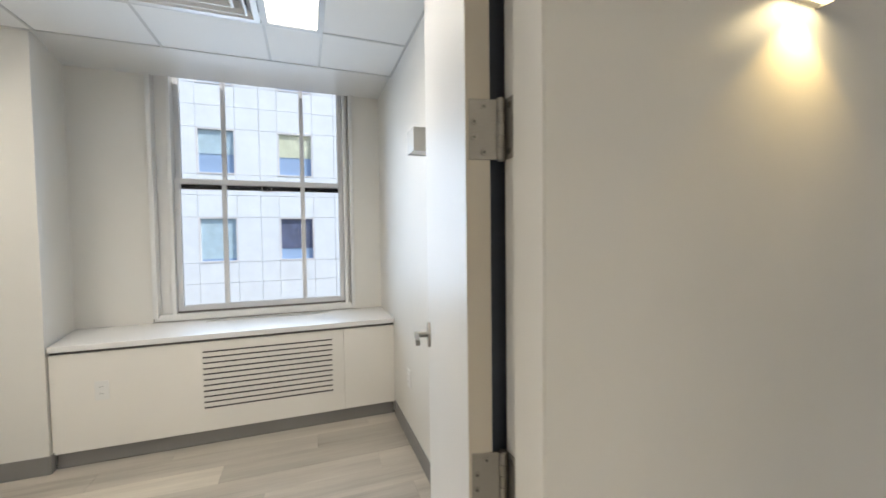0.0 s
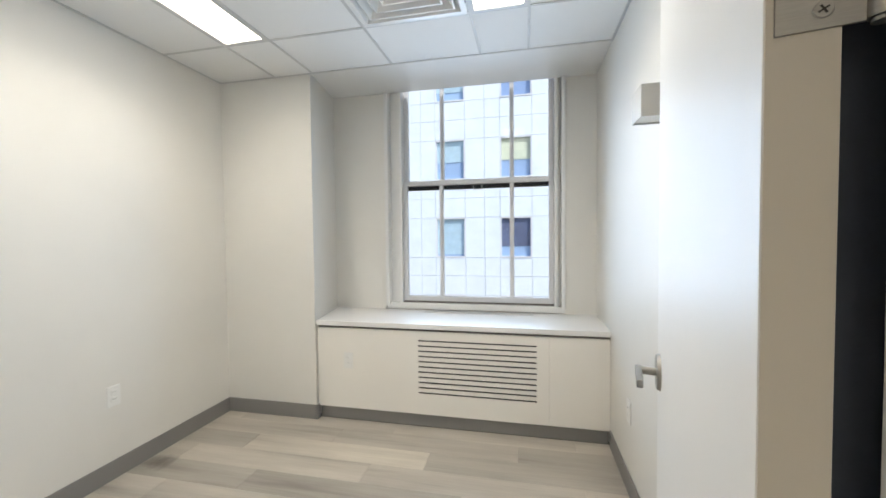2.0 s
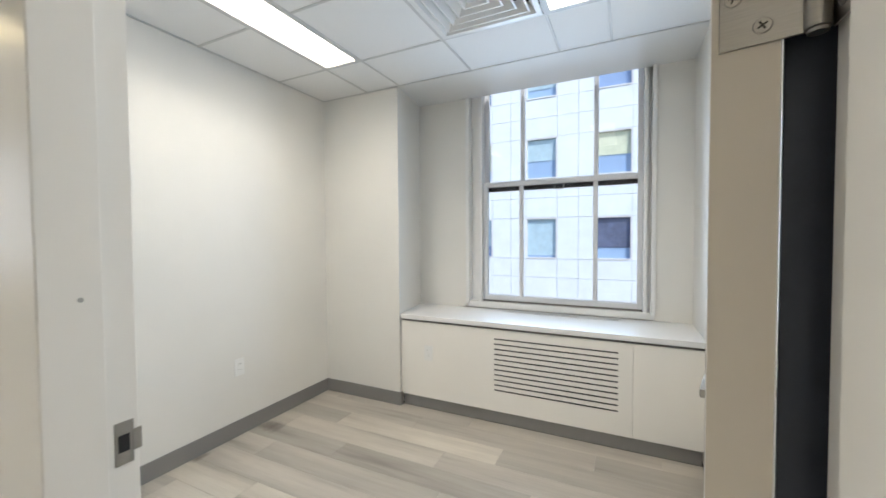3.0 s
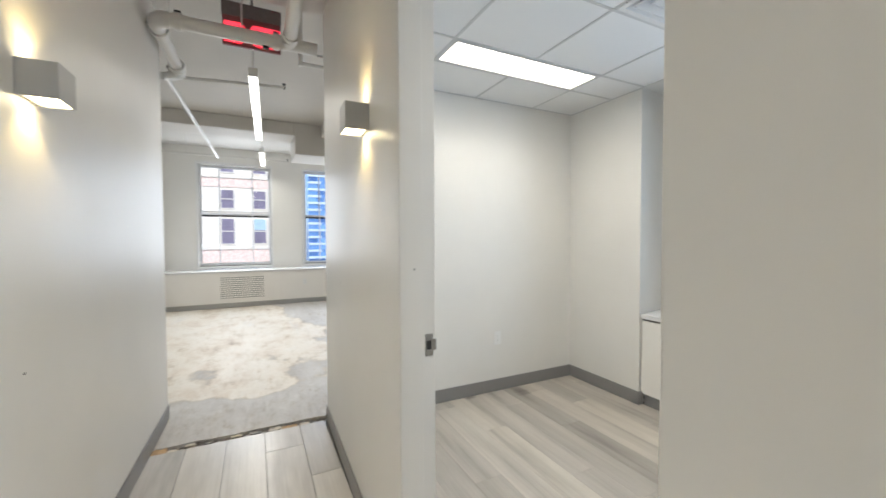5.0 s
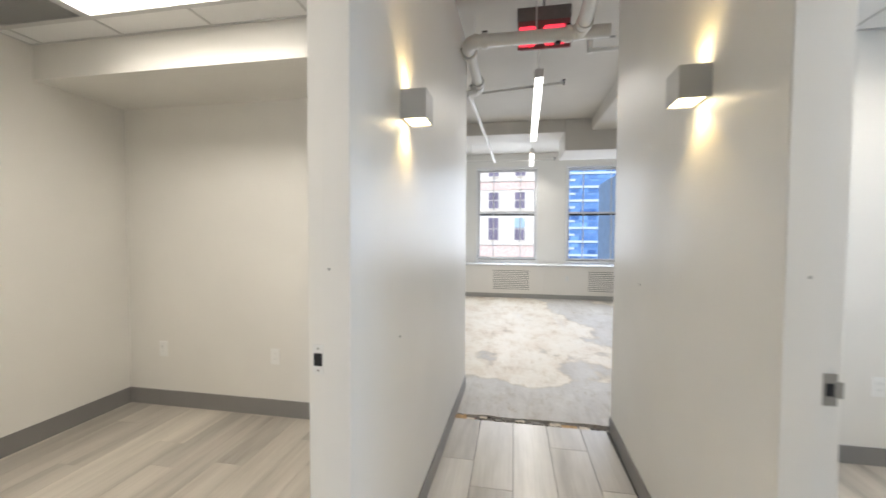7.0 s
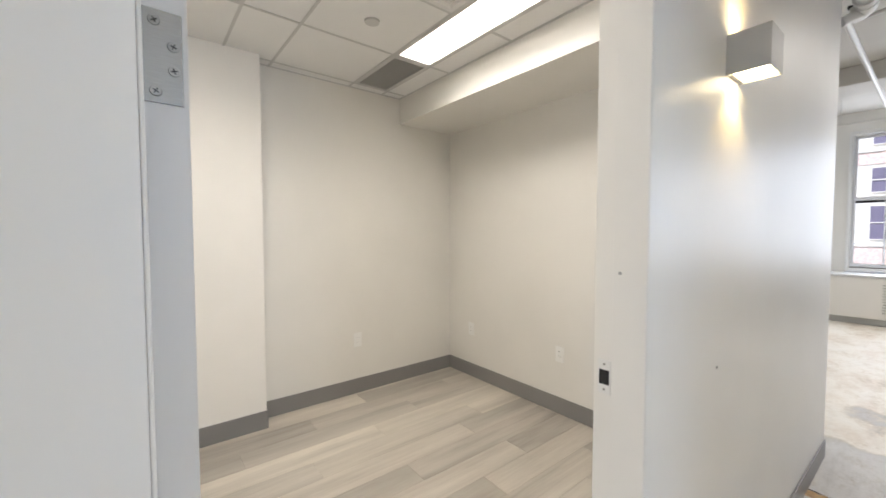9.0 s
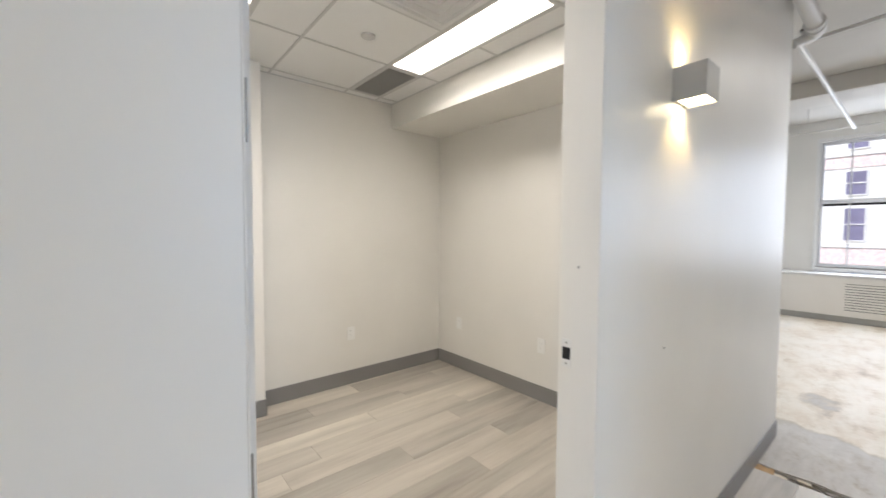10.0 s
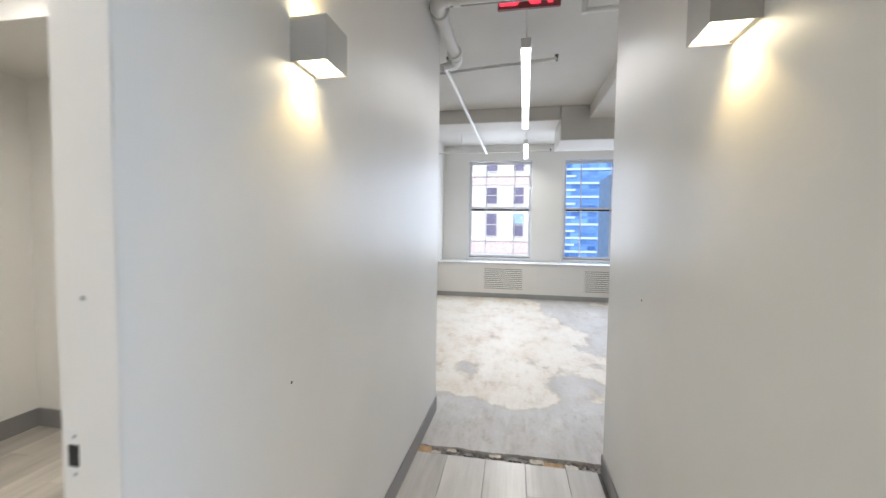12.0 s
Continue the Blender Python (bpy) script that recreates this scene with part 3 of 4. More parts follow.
def door_leaf(name, label, pivot, angle, mirror, swing):
    """A flush leaf seen standing open. Local x runs from the hinge edge to the free edge, local y through the leaf's thickness."""
    d = thing(name, label, "door", kind="structure")
    W, T, H, HH = 0.892, 0.045, 2.385, 0.053
    part("leaf", boxes((0.0015, W, 0, T, 0.012, H), bevel=0.0015), M_DOOR, d)
    part("edge_band", boxes((0, 0.0018, 0.0012, T - 0.0012, 0.013, H - 0.001)), M_EDGE if not mirror else M_DOOR, d, "beige hinge edge" if not mirror else "white hinge edge")
    for zc in (0.287, 0.925, 1.562, 2.2):
        bm = boxes((-0.0022, 0.0006, -0.011, 0.039, zc - HH, zc + HH), bevel=0.0006)
        h = part("hinge", bm, M_NICKEL, d, "satin nickel butt hinge")
        bm = bmesh.new()
        for k in range(5):
            rod(bm, (-0.003, -0.0185, zc - HH + k * HH * 0.4 + 0.0006), (-0.003, -0.0185, zc - HH + (k + 1) * HH * 0.4 - 0.0006), 0.0078, 18)
        for s in (-1, 1):
            rod(bm, (-0.003, -0.0185, zc + s * HH), (-0.003, -0.0185, zc + s * (HH + 0.0025)), 0.006, 14)
        part("knuckle", bm, M_NICKEL, h, smooth=True)
        bm = boxes((-0.043, -0.002, -0.0285, -0.0268, zc - HH, zc + HH))
        bmesh.ops.rotate(bm, verts=bm.verts, cent=(-0.003, -0.0185, zc), matrix=Matrix.Rotation(radians(swing), 3, "Z"))
        part("frame_leaf", bm, M_NICKEL, h)
        for xx, zz in ((-0.017, 0.040), (-0.034, 0.014), (-0.034, -0.014), (-0.017, -0.040)):
            bm = bmesh.new()
            rod(bm, (xx, -0.0270, zc + zz), (xx, -0.0258, zc + zz), 0.0056, 14)
            bmesh.ops.rotate(bm, verts=bm.verts, cent=(-0.003, -0.0185, zc), matrix=Matrix.Rotation(radians(swing), 3, "Z"))
            part("screw", bm, M_SHADOW, h, "dark countersunk screw")
        for k, (yy, zz) in enumerate(((0.012, 0.040), (0.030, 0.014), (0.030, -0.014), (0.012, -0.040))):
            bm = bmesh.new()
            rod(bm, (-0.0022, yy, zc + zz), (-0.0034, yy, zc + zz), 0.0062, 18, 0.0054)
            s = part("screw", bm, M_NICKEL, h, smooth=True)
            bm = boxes((-0.0040, -0.0033, yy - 0.0034, yy + 0.0034, zc + zz - 0.0006, zc + zz + 0.0006), (-0.0041, -0.0033, yy - 0.0006, yy + 0.0006, zc + zz - 0.0034, zc + zz + 0.0034))
            bmesh.ops.rotate(bm, verts=bm.verts, cent=(0, yy, zc + zz), matrix=Matrix.Rotation(0.5 + k * 0.7, 3, "X"))
            part("screw_slot", bm, M_SLOT, h)
    for side, y in ((1, T), (-1, 0.0)):
        bm = bmesh.new()
        rod(bm, (W - 0.07, y, 0.985), (W - 0.07, y + side * 0.009, 0.985), 0.050, 40, 0.046)
        hd = part("door_handle", bm, M_NICKEL, d, "satin nickel lever handle on a round rose", True)
        bm = bmesh.new()
        rod(bm, (W - 0.07, y + side * 0.008, 0.985), (W - 0.07, y + side * 0.055, 0.985), 0.0105, 20)
        part("spindle", bm, M_NICKEL, hd, smooth=True)
        ya, yb = sorted((y + side * 0.045, y + side * 0.061))
        part("lever", boxes((W - 0.185, W - 0.058, ya, yb, 0.974, 0.996), bevel=0.004), M_NICKEL, hd, smooth=True)
    flip = Matrix.Diagonal((1, -1, 1, 1)) if mirror else Matrix.Identity(4)
    d.matrix_world = pose(*pivot, 0, 0, angle) @ flip
    return d


door_leaf("door_1", "white flush office door standing wide open", (0.438, 0.717, 0), 90 - 12.9, False, 12.9)
door_leaf("door_2", "white flush office door standing open into the second office", (0.456, -0.672, 0), -90 + 2.0, True, 2.0)


# ---------------------------------------------------------------- baseboards
def baseboard(name, runs, h=0.108, label="dark grey vinyl cove base along the wall"):
    solid(name, boxes(*[(*r, 0, h) for r in runs], bevel=0.0025), M_BASE, label, "baseboard")


B = 0.009
solid("baseboard_corridor_north", slant(boxes((ENDN, A0 - 0.002, NY - B, NY - 0.001, 0, 0.108), (A1 + 0.002, EAST, NY - B, NY - 0.001, 0, 0.108), (ENDN - B, ENDN - 0.001, NY - B, NR, 0, 0.108), bevel=0.0025)), M_BASE, "dark grey vinyl cove base along the corridor wall", "baseboard")
solid("baseboard_corridor_south", slant(boxes((ENDS, B0 - 0.002, SY + 0.001, SY + B, 0, 0.108), (B1 + 0.002, EAST, SY + 0.001, SY + B, 0, 0.108), bevel=0.0025)), M_BASE, "dark grey vinyl cove base along the corridor wall", "baseboard")
baseboard("baseboard_office", [(AW + 0.001, AW + B, NR, AN), (AW + B, -1.322, AN - B, AN - 0.001), (-1.321, -1.321 + B, AN - B, 3.0), (AE - B, AE - 0.001, NR, 2.97)])
baseboard("baseboard_office_rear", [(BW, -0.196, BS + 0.001, BS + B), (BW + 0.001, BW + B, BS + B, SR), (-0.196, BE, -2.922, -2.923 + B), (-0.196 - B, -0.197, BS + B, -2.923 + B)], 0.125)


# ---------------------------------------------------------------- outlets
def outlet(origin, angle):
    """Wall plate with two receptacles. Local -y faces out of the wall."""
    o = thing("outlet", "white duplex wall outlet with a plain cover plate", "outlet", "wall outlets")
    part("cover_plate", boxes((-0.036, 0.036, -0.006, 0, -0.059, 0.059), bevel=0.0025), M_PLASTIC, o)
    for zc in (0.020, -0.020):
        r = part("receptacle", boxes((-0.017, 0.017, -0.0085, -0.005, zc - 0.0145, zc + 0.0145), bevel=0.002), M_PLASTIC, o)
        part("slot", boxes((-0.008, -0.006, -0.0089, -0.0082, zc - 0.002, zc + 0.007), (0.006, 0.008, -0.0089, -0.0082, zc - 0.002, zc + 0.006)), M_SLOT, r, "dark plug slots")
    o.matrix_world = pose(*origin, 0, 0, angle)


outlet((AW, 2.09, 0.475), 90)
outlet((AE, 2.535, 0.43), -90)
outlet((-1.072, 2.984, 0.452), 0)
outlet((-0.958, BS, 0.455), 180)
outlet((BW, -2.755, 0.452), 90)
outlet((BW, -1.780, 0.450), 90)


# ---------------------------------------------------------------- sconces
def sconce(origin, angle, lit=True, d=0.103):
    """Up-and-down wall box, open above and below. Local -y faces out of the wall."""
    s = thing("wall_sconce", "square grey up-and-down wall sconce, lit warm" if lit else "square grey wall sconce, switched off", "wall lamp", "wall sconces")
    w, h, t = 0.060, 0.057, 0.004
    part("back_plate", boxes((-w + t, w - t, -0.012, 0, -h + 0.004, h - 0.004)), M_SCONCE, s)
    part("shade", boxes((-w, w, -d, -d + t, -h, h), (-w, -w + t, -d + t, 0, -h, h), (w - t, w, -d + t, 0, -h, h)), M_SCONCE, s, "grey square metal shade")
    for sign in (-1, 1):
        z = sorted((sign * (h - 0.012), sign * (h - 0.006)))
        part("lens", boxes((-w + t + 0.0005, w - t - 0.0005, -d + t + 0.0005, -0.0125, *z)), M_LENS if lit else M_PLASTIC, s, "frosted lens")
    s.matrix_world = pose(*origin, 0, 0, angle)
    if lit:
        for sign in (-1, 1):
            lamp = bpy.data.lights.new("sconce_beam", "SPOT")
            lamp.energy = SCONCE * (1.0 if sign < 0 else 0.8)
            lamp.spot_size = radians(100)
            lamp.spot_blend = 0.3
            lamp.shadow_soft_size = 0.016
            lamp.color = (1.0, 0.67, 0.23)
            ob = new("sconce_beam", lamp)
            p = s.matrix_world @ Vector((0, -0.036, sign * 0.056))
            ob.matrix_world = Matrix.Translation(p) @ Euler((0 if sign < 0 else math.pi, 0, 0)).to_matrix().to_4x4()


tilt = math.degrees(math.atan(SLANT))
sconce((-0.942, SY - SLANT * 0.942, 1.870), 180 + tilt)
sconce((-0.945, NY - SLANT * 0.945, 1.893), tilt)
sconce((1.022, NY + SLANT * 1.022, 1.868), tilt)
sconce((AE, 1.945, 1.842), -90, lit=False, d=0.128)

# plugged silencer holes in the door stops
for x, y, parent in ((A0, 0.655, FRAME_A), (B0, -0.560, FRAME_B)):
    bm = bmesh.new()
    rod(bm, (x - 0.001, y, 1.262), (x + 0.0012, y, 1.262), 0.0042, 12)
    part("silencer", bm, M_GREY, parent, "small grey rubber silencer")

# small holes and marks left in the corridor walls
for x, y, z in ((-0.88, SY + 0.0158, 0.955), (-1.62, NY + 0.029, 1.1)):
    bm = bmesh.new()
    sgn = 1 if y < 0 else -1
    rod(bm, (x, y - sgn * 0.002, z), (x, y + sgn * 0.0012, z), 0.004, 10)
    solid("wall_anchor", bm, M_SLOT, "small dark screw anchor in the wall", "anchor", "")


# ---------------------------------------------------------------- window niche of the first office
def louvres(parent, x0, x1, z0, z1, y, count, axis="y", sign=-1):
    """Dark horizontal bars laid on a cover panel; the shade inside its louvre slots is put into their colour."""
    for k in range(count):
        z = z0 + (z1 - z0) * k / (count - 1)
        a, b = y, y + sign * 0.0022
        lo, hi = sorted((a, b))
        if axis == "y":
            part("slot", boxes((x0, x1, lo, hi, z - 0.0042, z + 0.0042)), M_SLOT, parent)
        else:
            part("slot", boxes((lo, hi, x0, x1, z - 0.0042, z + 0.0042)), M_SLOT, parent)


t = thing("radiator_cover", "white panelled radiator cover with dark louvre slots under the window", "radiator cover")
p = part("front_panel", boxes((-1.3225, 0.3705, 2.984, 3.004, 0.094, 0.691), bevel=0.001), M_PANEL, t)
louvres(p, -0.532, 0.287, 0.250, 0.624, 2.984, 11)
part("access_panel", boxes((0.3718, AE - 0.002, 2.984, 3.004, 0.094, 0.691), bevel=0.0015), M_PANEL, t)
# shade under the ledge's lip, put in as a dark strip
part("shadow_gap", boxes((-1.319, AE - 0.002, 2.992, 3.003, 0.6915, 0.709)), M_SHADOW, t, "recessed grey shadow line")
part("toe_kick", boxes((-1.311, AE - 0.01, 3.005, 3.016, 0, 0.093)), M_BASE, t, "dark grey vinyl toe kick")
t = thing("window_ledge", "white laminate window ledge above the radiator cover", "window ledge")
bm = bmesh.new()
prism(bm, [(-1.319, 2.966), (AE - 0.001, 2.966), (AE - 0.001, 3.488), (-1.417, 3.488), (-1.322, 2.985)], 0.710, 0.745)
bmesh.ops.bevel(bm, geom=[e for e in bm.edges if all(abs(v.co.y - 2.966) < 1e-4 for v in e.verts)], offset=0.003, segments=2, affect="EDGES")
part("top", bm, M_TRIM, t)
g = part("ledge_grille", boxes((-0.60, 0.282, 3.388, 3.428, 0.7445, 0.7475)), M_TEE, t, "slim grey linear air grille")
# grey bars put the shade of the grille's slots into colour
for k in range(3):
    part("slot", boxes((-0.595, 0.277, 3.400 + k * 0.0095, 3.405 + k * 0.0095, 0.747, 0.7482)), M_GREY, g)


def sash_window(name, label, place, x0, x1, z0, z1, zm, bars, casing, head_hidden, bar=0.017):
    """Double-hung window. Local x along the wall, local y outward, origin on the floor at the wall's inner face."""
    w = thing(name, label, "window", kind="structure")
    cl, cr = casing
    for d, e, k in ((x0, cl, -1), (x1, cr, 1)):
        def strip(u0, u1, y):
            a, b = sorted((d + k * u0, d + k * u1))
            return (a, b, y, 0.20, z0 - 0.055, z1 + 0.05)
        part("casing", boxes(strip(e - 0.03, e, -0.028), strip(0.03, e - 0.0305, 0.05), strip(0.002, 0.0295, 0.004), bevel=0.004), M_TRIM, w, "stepped white casing")
    part("window_sill", boxes((x0 - cl, x1 + cr, 0.002, 0.20, z0 - 0.085, z0 - 0.034), bevel=0.006), M_TRIM, w)
    part("head", boxes((x0 - cl, x1 + cr, 0.01, 0.20, z1 + 0.052, z1 + 0.12)), M_TRIM, w)
    st = 0.036
    ya, yb = 0.048, 0.082
    yc, yd = 0.092, 0.126
    for nm, a, b, za, zb, bottom, top in (("lower_sash", ya, yb, z0 - 0.032, zm, 0.052, 0.040), ("upper_sash", yc, yd, zm - 0.075, z1 + 0.04, 0.050, 0.05)):
        f = part(nm, boxes((x0, x0 + st, a, b, za, zb), (x1 - st, x1, a, b, za, zb), (x0 + st, x1 - st, a, b, zb - top, zb), (x0 + st, x1 - st, a, b, za, za + bottom), bevel=0.003), M_SASH, w, "grey-white painted sash")
        for k in range(1, bars):
            xc = x0 + (x1 - x0) * (0.268 if bars == 3 and k == 1 else 0.737 if bars == 3 else k / bars)
            part("muntin", boxes((xc - bar, xc + bar, a + 0.004, b - 0.004, za + bottom, zb - top), bevel=0.004), M_SASH, f)
        edges = [x0 + st] + [x0 + (x1 - x0) * q for q in ((0.268, 0.737) if bars == 3 else (0.5,) if bars == 2 else ())] + [x1 - st]
        for e0, e1 in zip(edges, edges[1:]):
            g = part("pane", boxes((e0, e1, (a + b) / 2 - 0.002, (a + b) / 2 + 0.002, za + bottom - 0.004, zb - top + 0.004)), M_GLASS, f, "clear glass pane")
            g.visible_shadow = False
        if nm == "upper_sash":
            # dark strip stands in for the shaded underside of the upper sash's rail
            part("rail_underside", boxes((x0 + st, x1 - st, a - 0.006, a - 0.0005, za, za + 0.05)), M_DARK, f, "dark strip under the meeting rail")
    # dark strip stands in for the shaded gap below the sash
    part("sill_gap", boxes((x0 - 0.001, x1 + 0.001, 0.040, 0.047, z0 - 0.034, z0 - 0.020)), M_SHADOW, w, "dark gap under the lower sash")
    bm = bmesh.new()
    xm = (x0 + x1) / 2 + 0.021
    for p0, p1 in (((xm - 0.035, 0.044, zm - 0.086), (xm + 0.035, 0.044, zm - 0.086)), ((xm - 0.035, 0.044, zm - 0.086), (xm - 0.035, 0.044, zm - 0.05)), ((xm + 0.035, 0.044, zm - 0.086), (xm + 0.035, 0.044, zm - 0.05))):
        rod(bm, p0, p1, 0.0035, 8)
    if head_hidden:
        part("sash_pull", bm, M_GREY, w, "small wire pull")
    else:
        bm.free()
    w.matrix_world = place
    return w


sash_window("window_1", "tall grey-white double-hung window with narrow muntins", pose(0, 3.49, 0), -0.808, 0.436, 0.835, 2.72, 1.835, 3, (0.142, 0.082), True)


# ---------------------------------------------------------------- open office at the corridor's end
SOUTH, NORTH = -1.44, 5.6
WX = WIN_X
# the third opening is out of view, added to carry on the row and give light
wins = [(-0.90, 0.52), (1.12, 2.49), (3.14, 4.46)]
bm = bmesh.new()
ys = [SOUTH] + [v for w in wins for v in w] + [NORTH]
for a, b in zip(ys[::2], ys[1::2]):
    box(bm, WX - 0.3, WX, a, b, 0, CO)
for a, b in wins:
    box(bm, WX - 0.3, WX, a, b, 0, 0.725)
    box(bm, WX - 0.3, WX, a, b, 2.95, CO)
solid("wall_open_west", bm, M_WALL, "white painted wall between tall windows of the bare open office", "wall")
solid("wall_open_south", boxes((WX - 0.3, ENDS, SOUTH - 0.12, SOUTH, 0, CO)), M_WALL, "white painted side wall of the bare open office", "wall")
solid("wall_open_return", boxes((ENDS, ENDS + 0.1, SOUTH, SR, 0, CO)), M_WALL, "white painted return wall of the bare open office", "wall")
solid("wall_open_north", boxes((WX - 0.3, AW - 0.09, NORTH, NORTH + 0.12, 0, CO)), M_WALL, "white painted end wall of the bare open office", "wall")
solid("wall_open_east", boxes((AW - 0.09, AW + 0.03, 3.72, NORTH, 0, CO)), M_WALL, "white painted inner wall of the bare open office", "wall")
solid("wall_open_lintel", boxes((ENDN + 0.004, ENDN + 0.1, SR, NR, CC + 0.25, CO + 0.1)), M_SLAB, "painted upstand above the corridor mouth", "wall")
solid("wall_open_upper", boxes((AW - 0.09, AW, NR, 3.72, CC, CO + 0.1)), M_SLAB, "painted wall above the first office", "wall")
solid("ceiling_open", boxes((WX - 0.3, ENDN, SOUTH - 0.12, NORTH + 0.12, CO, CO + 0.2)), M_SLAB, "off-white painted exposed slab ceiling", "ceiling")
solid("ceiling_beam", boxes((-6.50, -5.90, SOUTH, 0.758, 3.03, CO), bevel=0.02), M_SLAB, "off-white painted concrete cross beam", "beam")
solid("ceiling_beam_long", boxes((-5.896, ENDN, 1.165, 1.80, 3.04, CO), bevel=0.02), M_SLAB, "off-white painted concrete main beam", "beam")
solid("ceiling_duct_box", boxes((-6.72, -5.90, 0.762, 2.2, 2.735, CO), bevel=0.015), M_SLAB, "off-white boxed beam junction under the slab", "beam")
solid("baseboard_open", boxes((FAR, ENDS - 0.01, SOUTH + 0.001, SOUTH + 0.01, 0, 0.1)), M_BASE, "dark grey vinyl base in the open office", "baseboard")
baseboard("baseboard_return", [(ENDS - 0.009, ENDS - 0.001, SOUTH + 0.01, SY + 0.009)])

for k, (a, b) in enumerate(((-1.46, 0.62), (0.623, 2.6), (2.603, 5.58))):
    t = thing("radiator_cover", "long white radiator cover with louvre slots under the far windows", "radiator cover", "far radiator covers")
    p = part("front_panel", boxes((FAR - 0.02, FAR, a, b, 0.095, 0.692), bevel=0.002), M_PANEL, t)
    if k < 2:
        y0 = (-0.46, 1.53)[k]
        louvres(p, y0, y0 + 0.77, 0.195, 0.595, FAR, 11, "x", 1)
    part("toe_kick", boxes((FAR - 0.035, FAR - 0.024, a, b, 0, 0.094)), M_GREY, t, "grey toe kick")
solid("window_ledge_far", boxes((WX, FAR + 0.015, SOUTH, NORTH, 0.700, 0.728), bevel=0.004), M_TRIM, "white window ledge along the far wall", "window ledge")
outlet((FAR, 1.10, 0.45), 90)
for k, (a, b) in enumerate(wins):
    sash_window("window_%d" % (k + 2), "tall white double-hung window at the end of the open office", pose(WX, 0, 0, 0, 0, 90), a + 0.05, b - 0.05, 0.83, 2.85, 1.90, 3, (0.049, 0.049), False, 0.011)


def pendant(y_a, x0, y_b, x1, z):
    t = thing("linear_pendant", "lit slim linear LED pendant under the slab", "pendant light", "linear pendants")
    a, b = Vector((x0, y_a, z)), Vector((x1, y_b, z))
    n = Vector((b - a).to_2d().normalized().to_3d())
    side = Vector((-n.y, n.x, 0))
    def beam(name, w, z0, z1, mat, label=""):
        bm = bmesh.new()
        prism(bm, [tuple((p + side * s * w).to_2d()) for p, s in ((a, 1), (b, 1), (b, -1), (a, -1))], z0, z1)
        part(name, bm, mat, t, label)
    beam("housing", 0.037, z, z + 0.075, M_PIPE, "white metal housing")
    beam("diffuser", 0.035, z - 0.010, z - 0.0005, M_PENDANT, "glowing white diffuser")
    lamp = bpy.data.lights.new("pendant_beam", "AREA")
    lamp.shape, lamp.size, lamp.size_y = "RECTANGLE", (b - a).length, 0.068
    lamp.energy, lamp.spread, lamp.color = PENDANT_BEAM * (b - a).length / 2.3, radians(150), (1.0, 0.93, 0.83)
    new("pendant_beam", lamp).matrix_world = Matrix.Translation((a + b) / 2 + Vector((0, 0, -0.0125))) @ Matrix.Rotation(math.atan2(n.y, n.x), 4, "Z")
    for q in (0.06, 0.94):
        p = a + (b - a) * q
        bm = bmesh.new()
        rod(bm, (p.x, p.y, z + 0.074), (p.x, p.y, CO), 0.004, 8)
        rod(bm, (p.x, p.y, CO - 0.02), (p.x, p.y, CO), 0.03, 16)
        part("suspension_rod", bm, M_PIPE, t)


pendant(0.165, -2.98, 0.235, -5.28, 2.77)
pendant(0.29, -6.75, 0.335, -8.05, 2.885)

# sprinkler main with its elbows, and the branch lines
t = thing("sprinkler_pipe", "white painted sprinkler main crossing the corridor mouth", "pipe")
bm = bmesh.new()
rod(bm, (-2.30, -0.32, 2.79), (-2.30, 0.60, 2.79), 0.045, 24)
part("cross_pipe", bm, M_PIPE, t, smooth=True)
bm = bmesh.new()
rod(bm, (-2.39, -0.398, 2.782), (-2.97, -0.372, 2.732), 0.043, 24)
part("run_pipe", bm, M_PIPE, t, smooth=True)
bm = bmesh.new()
rod(bm, (-2.27, 0.41, 2.80), (EAST, 0.33, 2.84), 0.046, 24)
part("corridor_pipe", bm, M_PIPE, t, smooth=True)
for a, c, b, r in (((-2.30, -0.315, 2.79), (-2.30, -0.402, 2.79), (-2.395, -0.398, 2.782), 0.051), ((-2.97, -0.372, 2.732), (-3.055, -0.368, 2.725), (-3.06, -0.44, 2.71), 0.050), ((-2.22, 0.405, 2.803), (-2.31, 0.412, 2.80), (-2.30, 0.345, 2.79), 0.054)):
    bm = bmesh.new()
    bend(bm, a, c, b, r)
    part("elbow", bm, M_PIPE, t, smooth=True)
for a, b in (((-2.30, -0.29, 2.79), (-2.30, -0.25, 2.79)), ((-2.30, 0.30, 2.79), (-2.30, 0.335, 2.79)), ((-2.90, -0.374, 2.739), (-2.94, -0.373, 2.735)), ((-2.20, 0.41, 2.80), (-2.16, 0.41, 2.80)), ((-2.43, -0.397, 2.779), (-2.47, -0.395, 2.776))):
    bm = bmesh.new()
    rod(bm, a, b, 0.056, 24)
    part("coupling", bm, M_PIPE, t, smooth=True)
for c in ((-2.30, -0.27, 2.85), (-2.30, 0.318, 2.85), (-2.30, 0.25, 2.735), (-3.05, -0.44, 2.76)):
    bm = boxes((c[0] - 0.014, c[0] + 0.014, c[1] - 0.02, c[1] + 0.02, c[2] - 0.01, c[2] + 0.01), bevel=0.004)
    part("bolt", bm, M_DARK, t, "dark coupling bolt")
for p in ((-2.30, 0.1, 2.83), (-2.7, -0.385, 2.80)):
    bm = bmesh.new()
    rod(bm, p, (p[0], p[1], CO), 0.005, 8)
    part("hanger_rod", bm, M_PIPE, t)

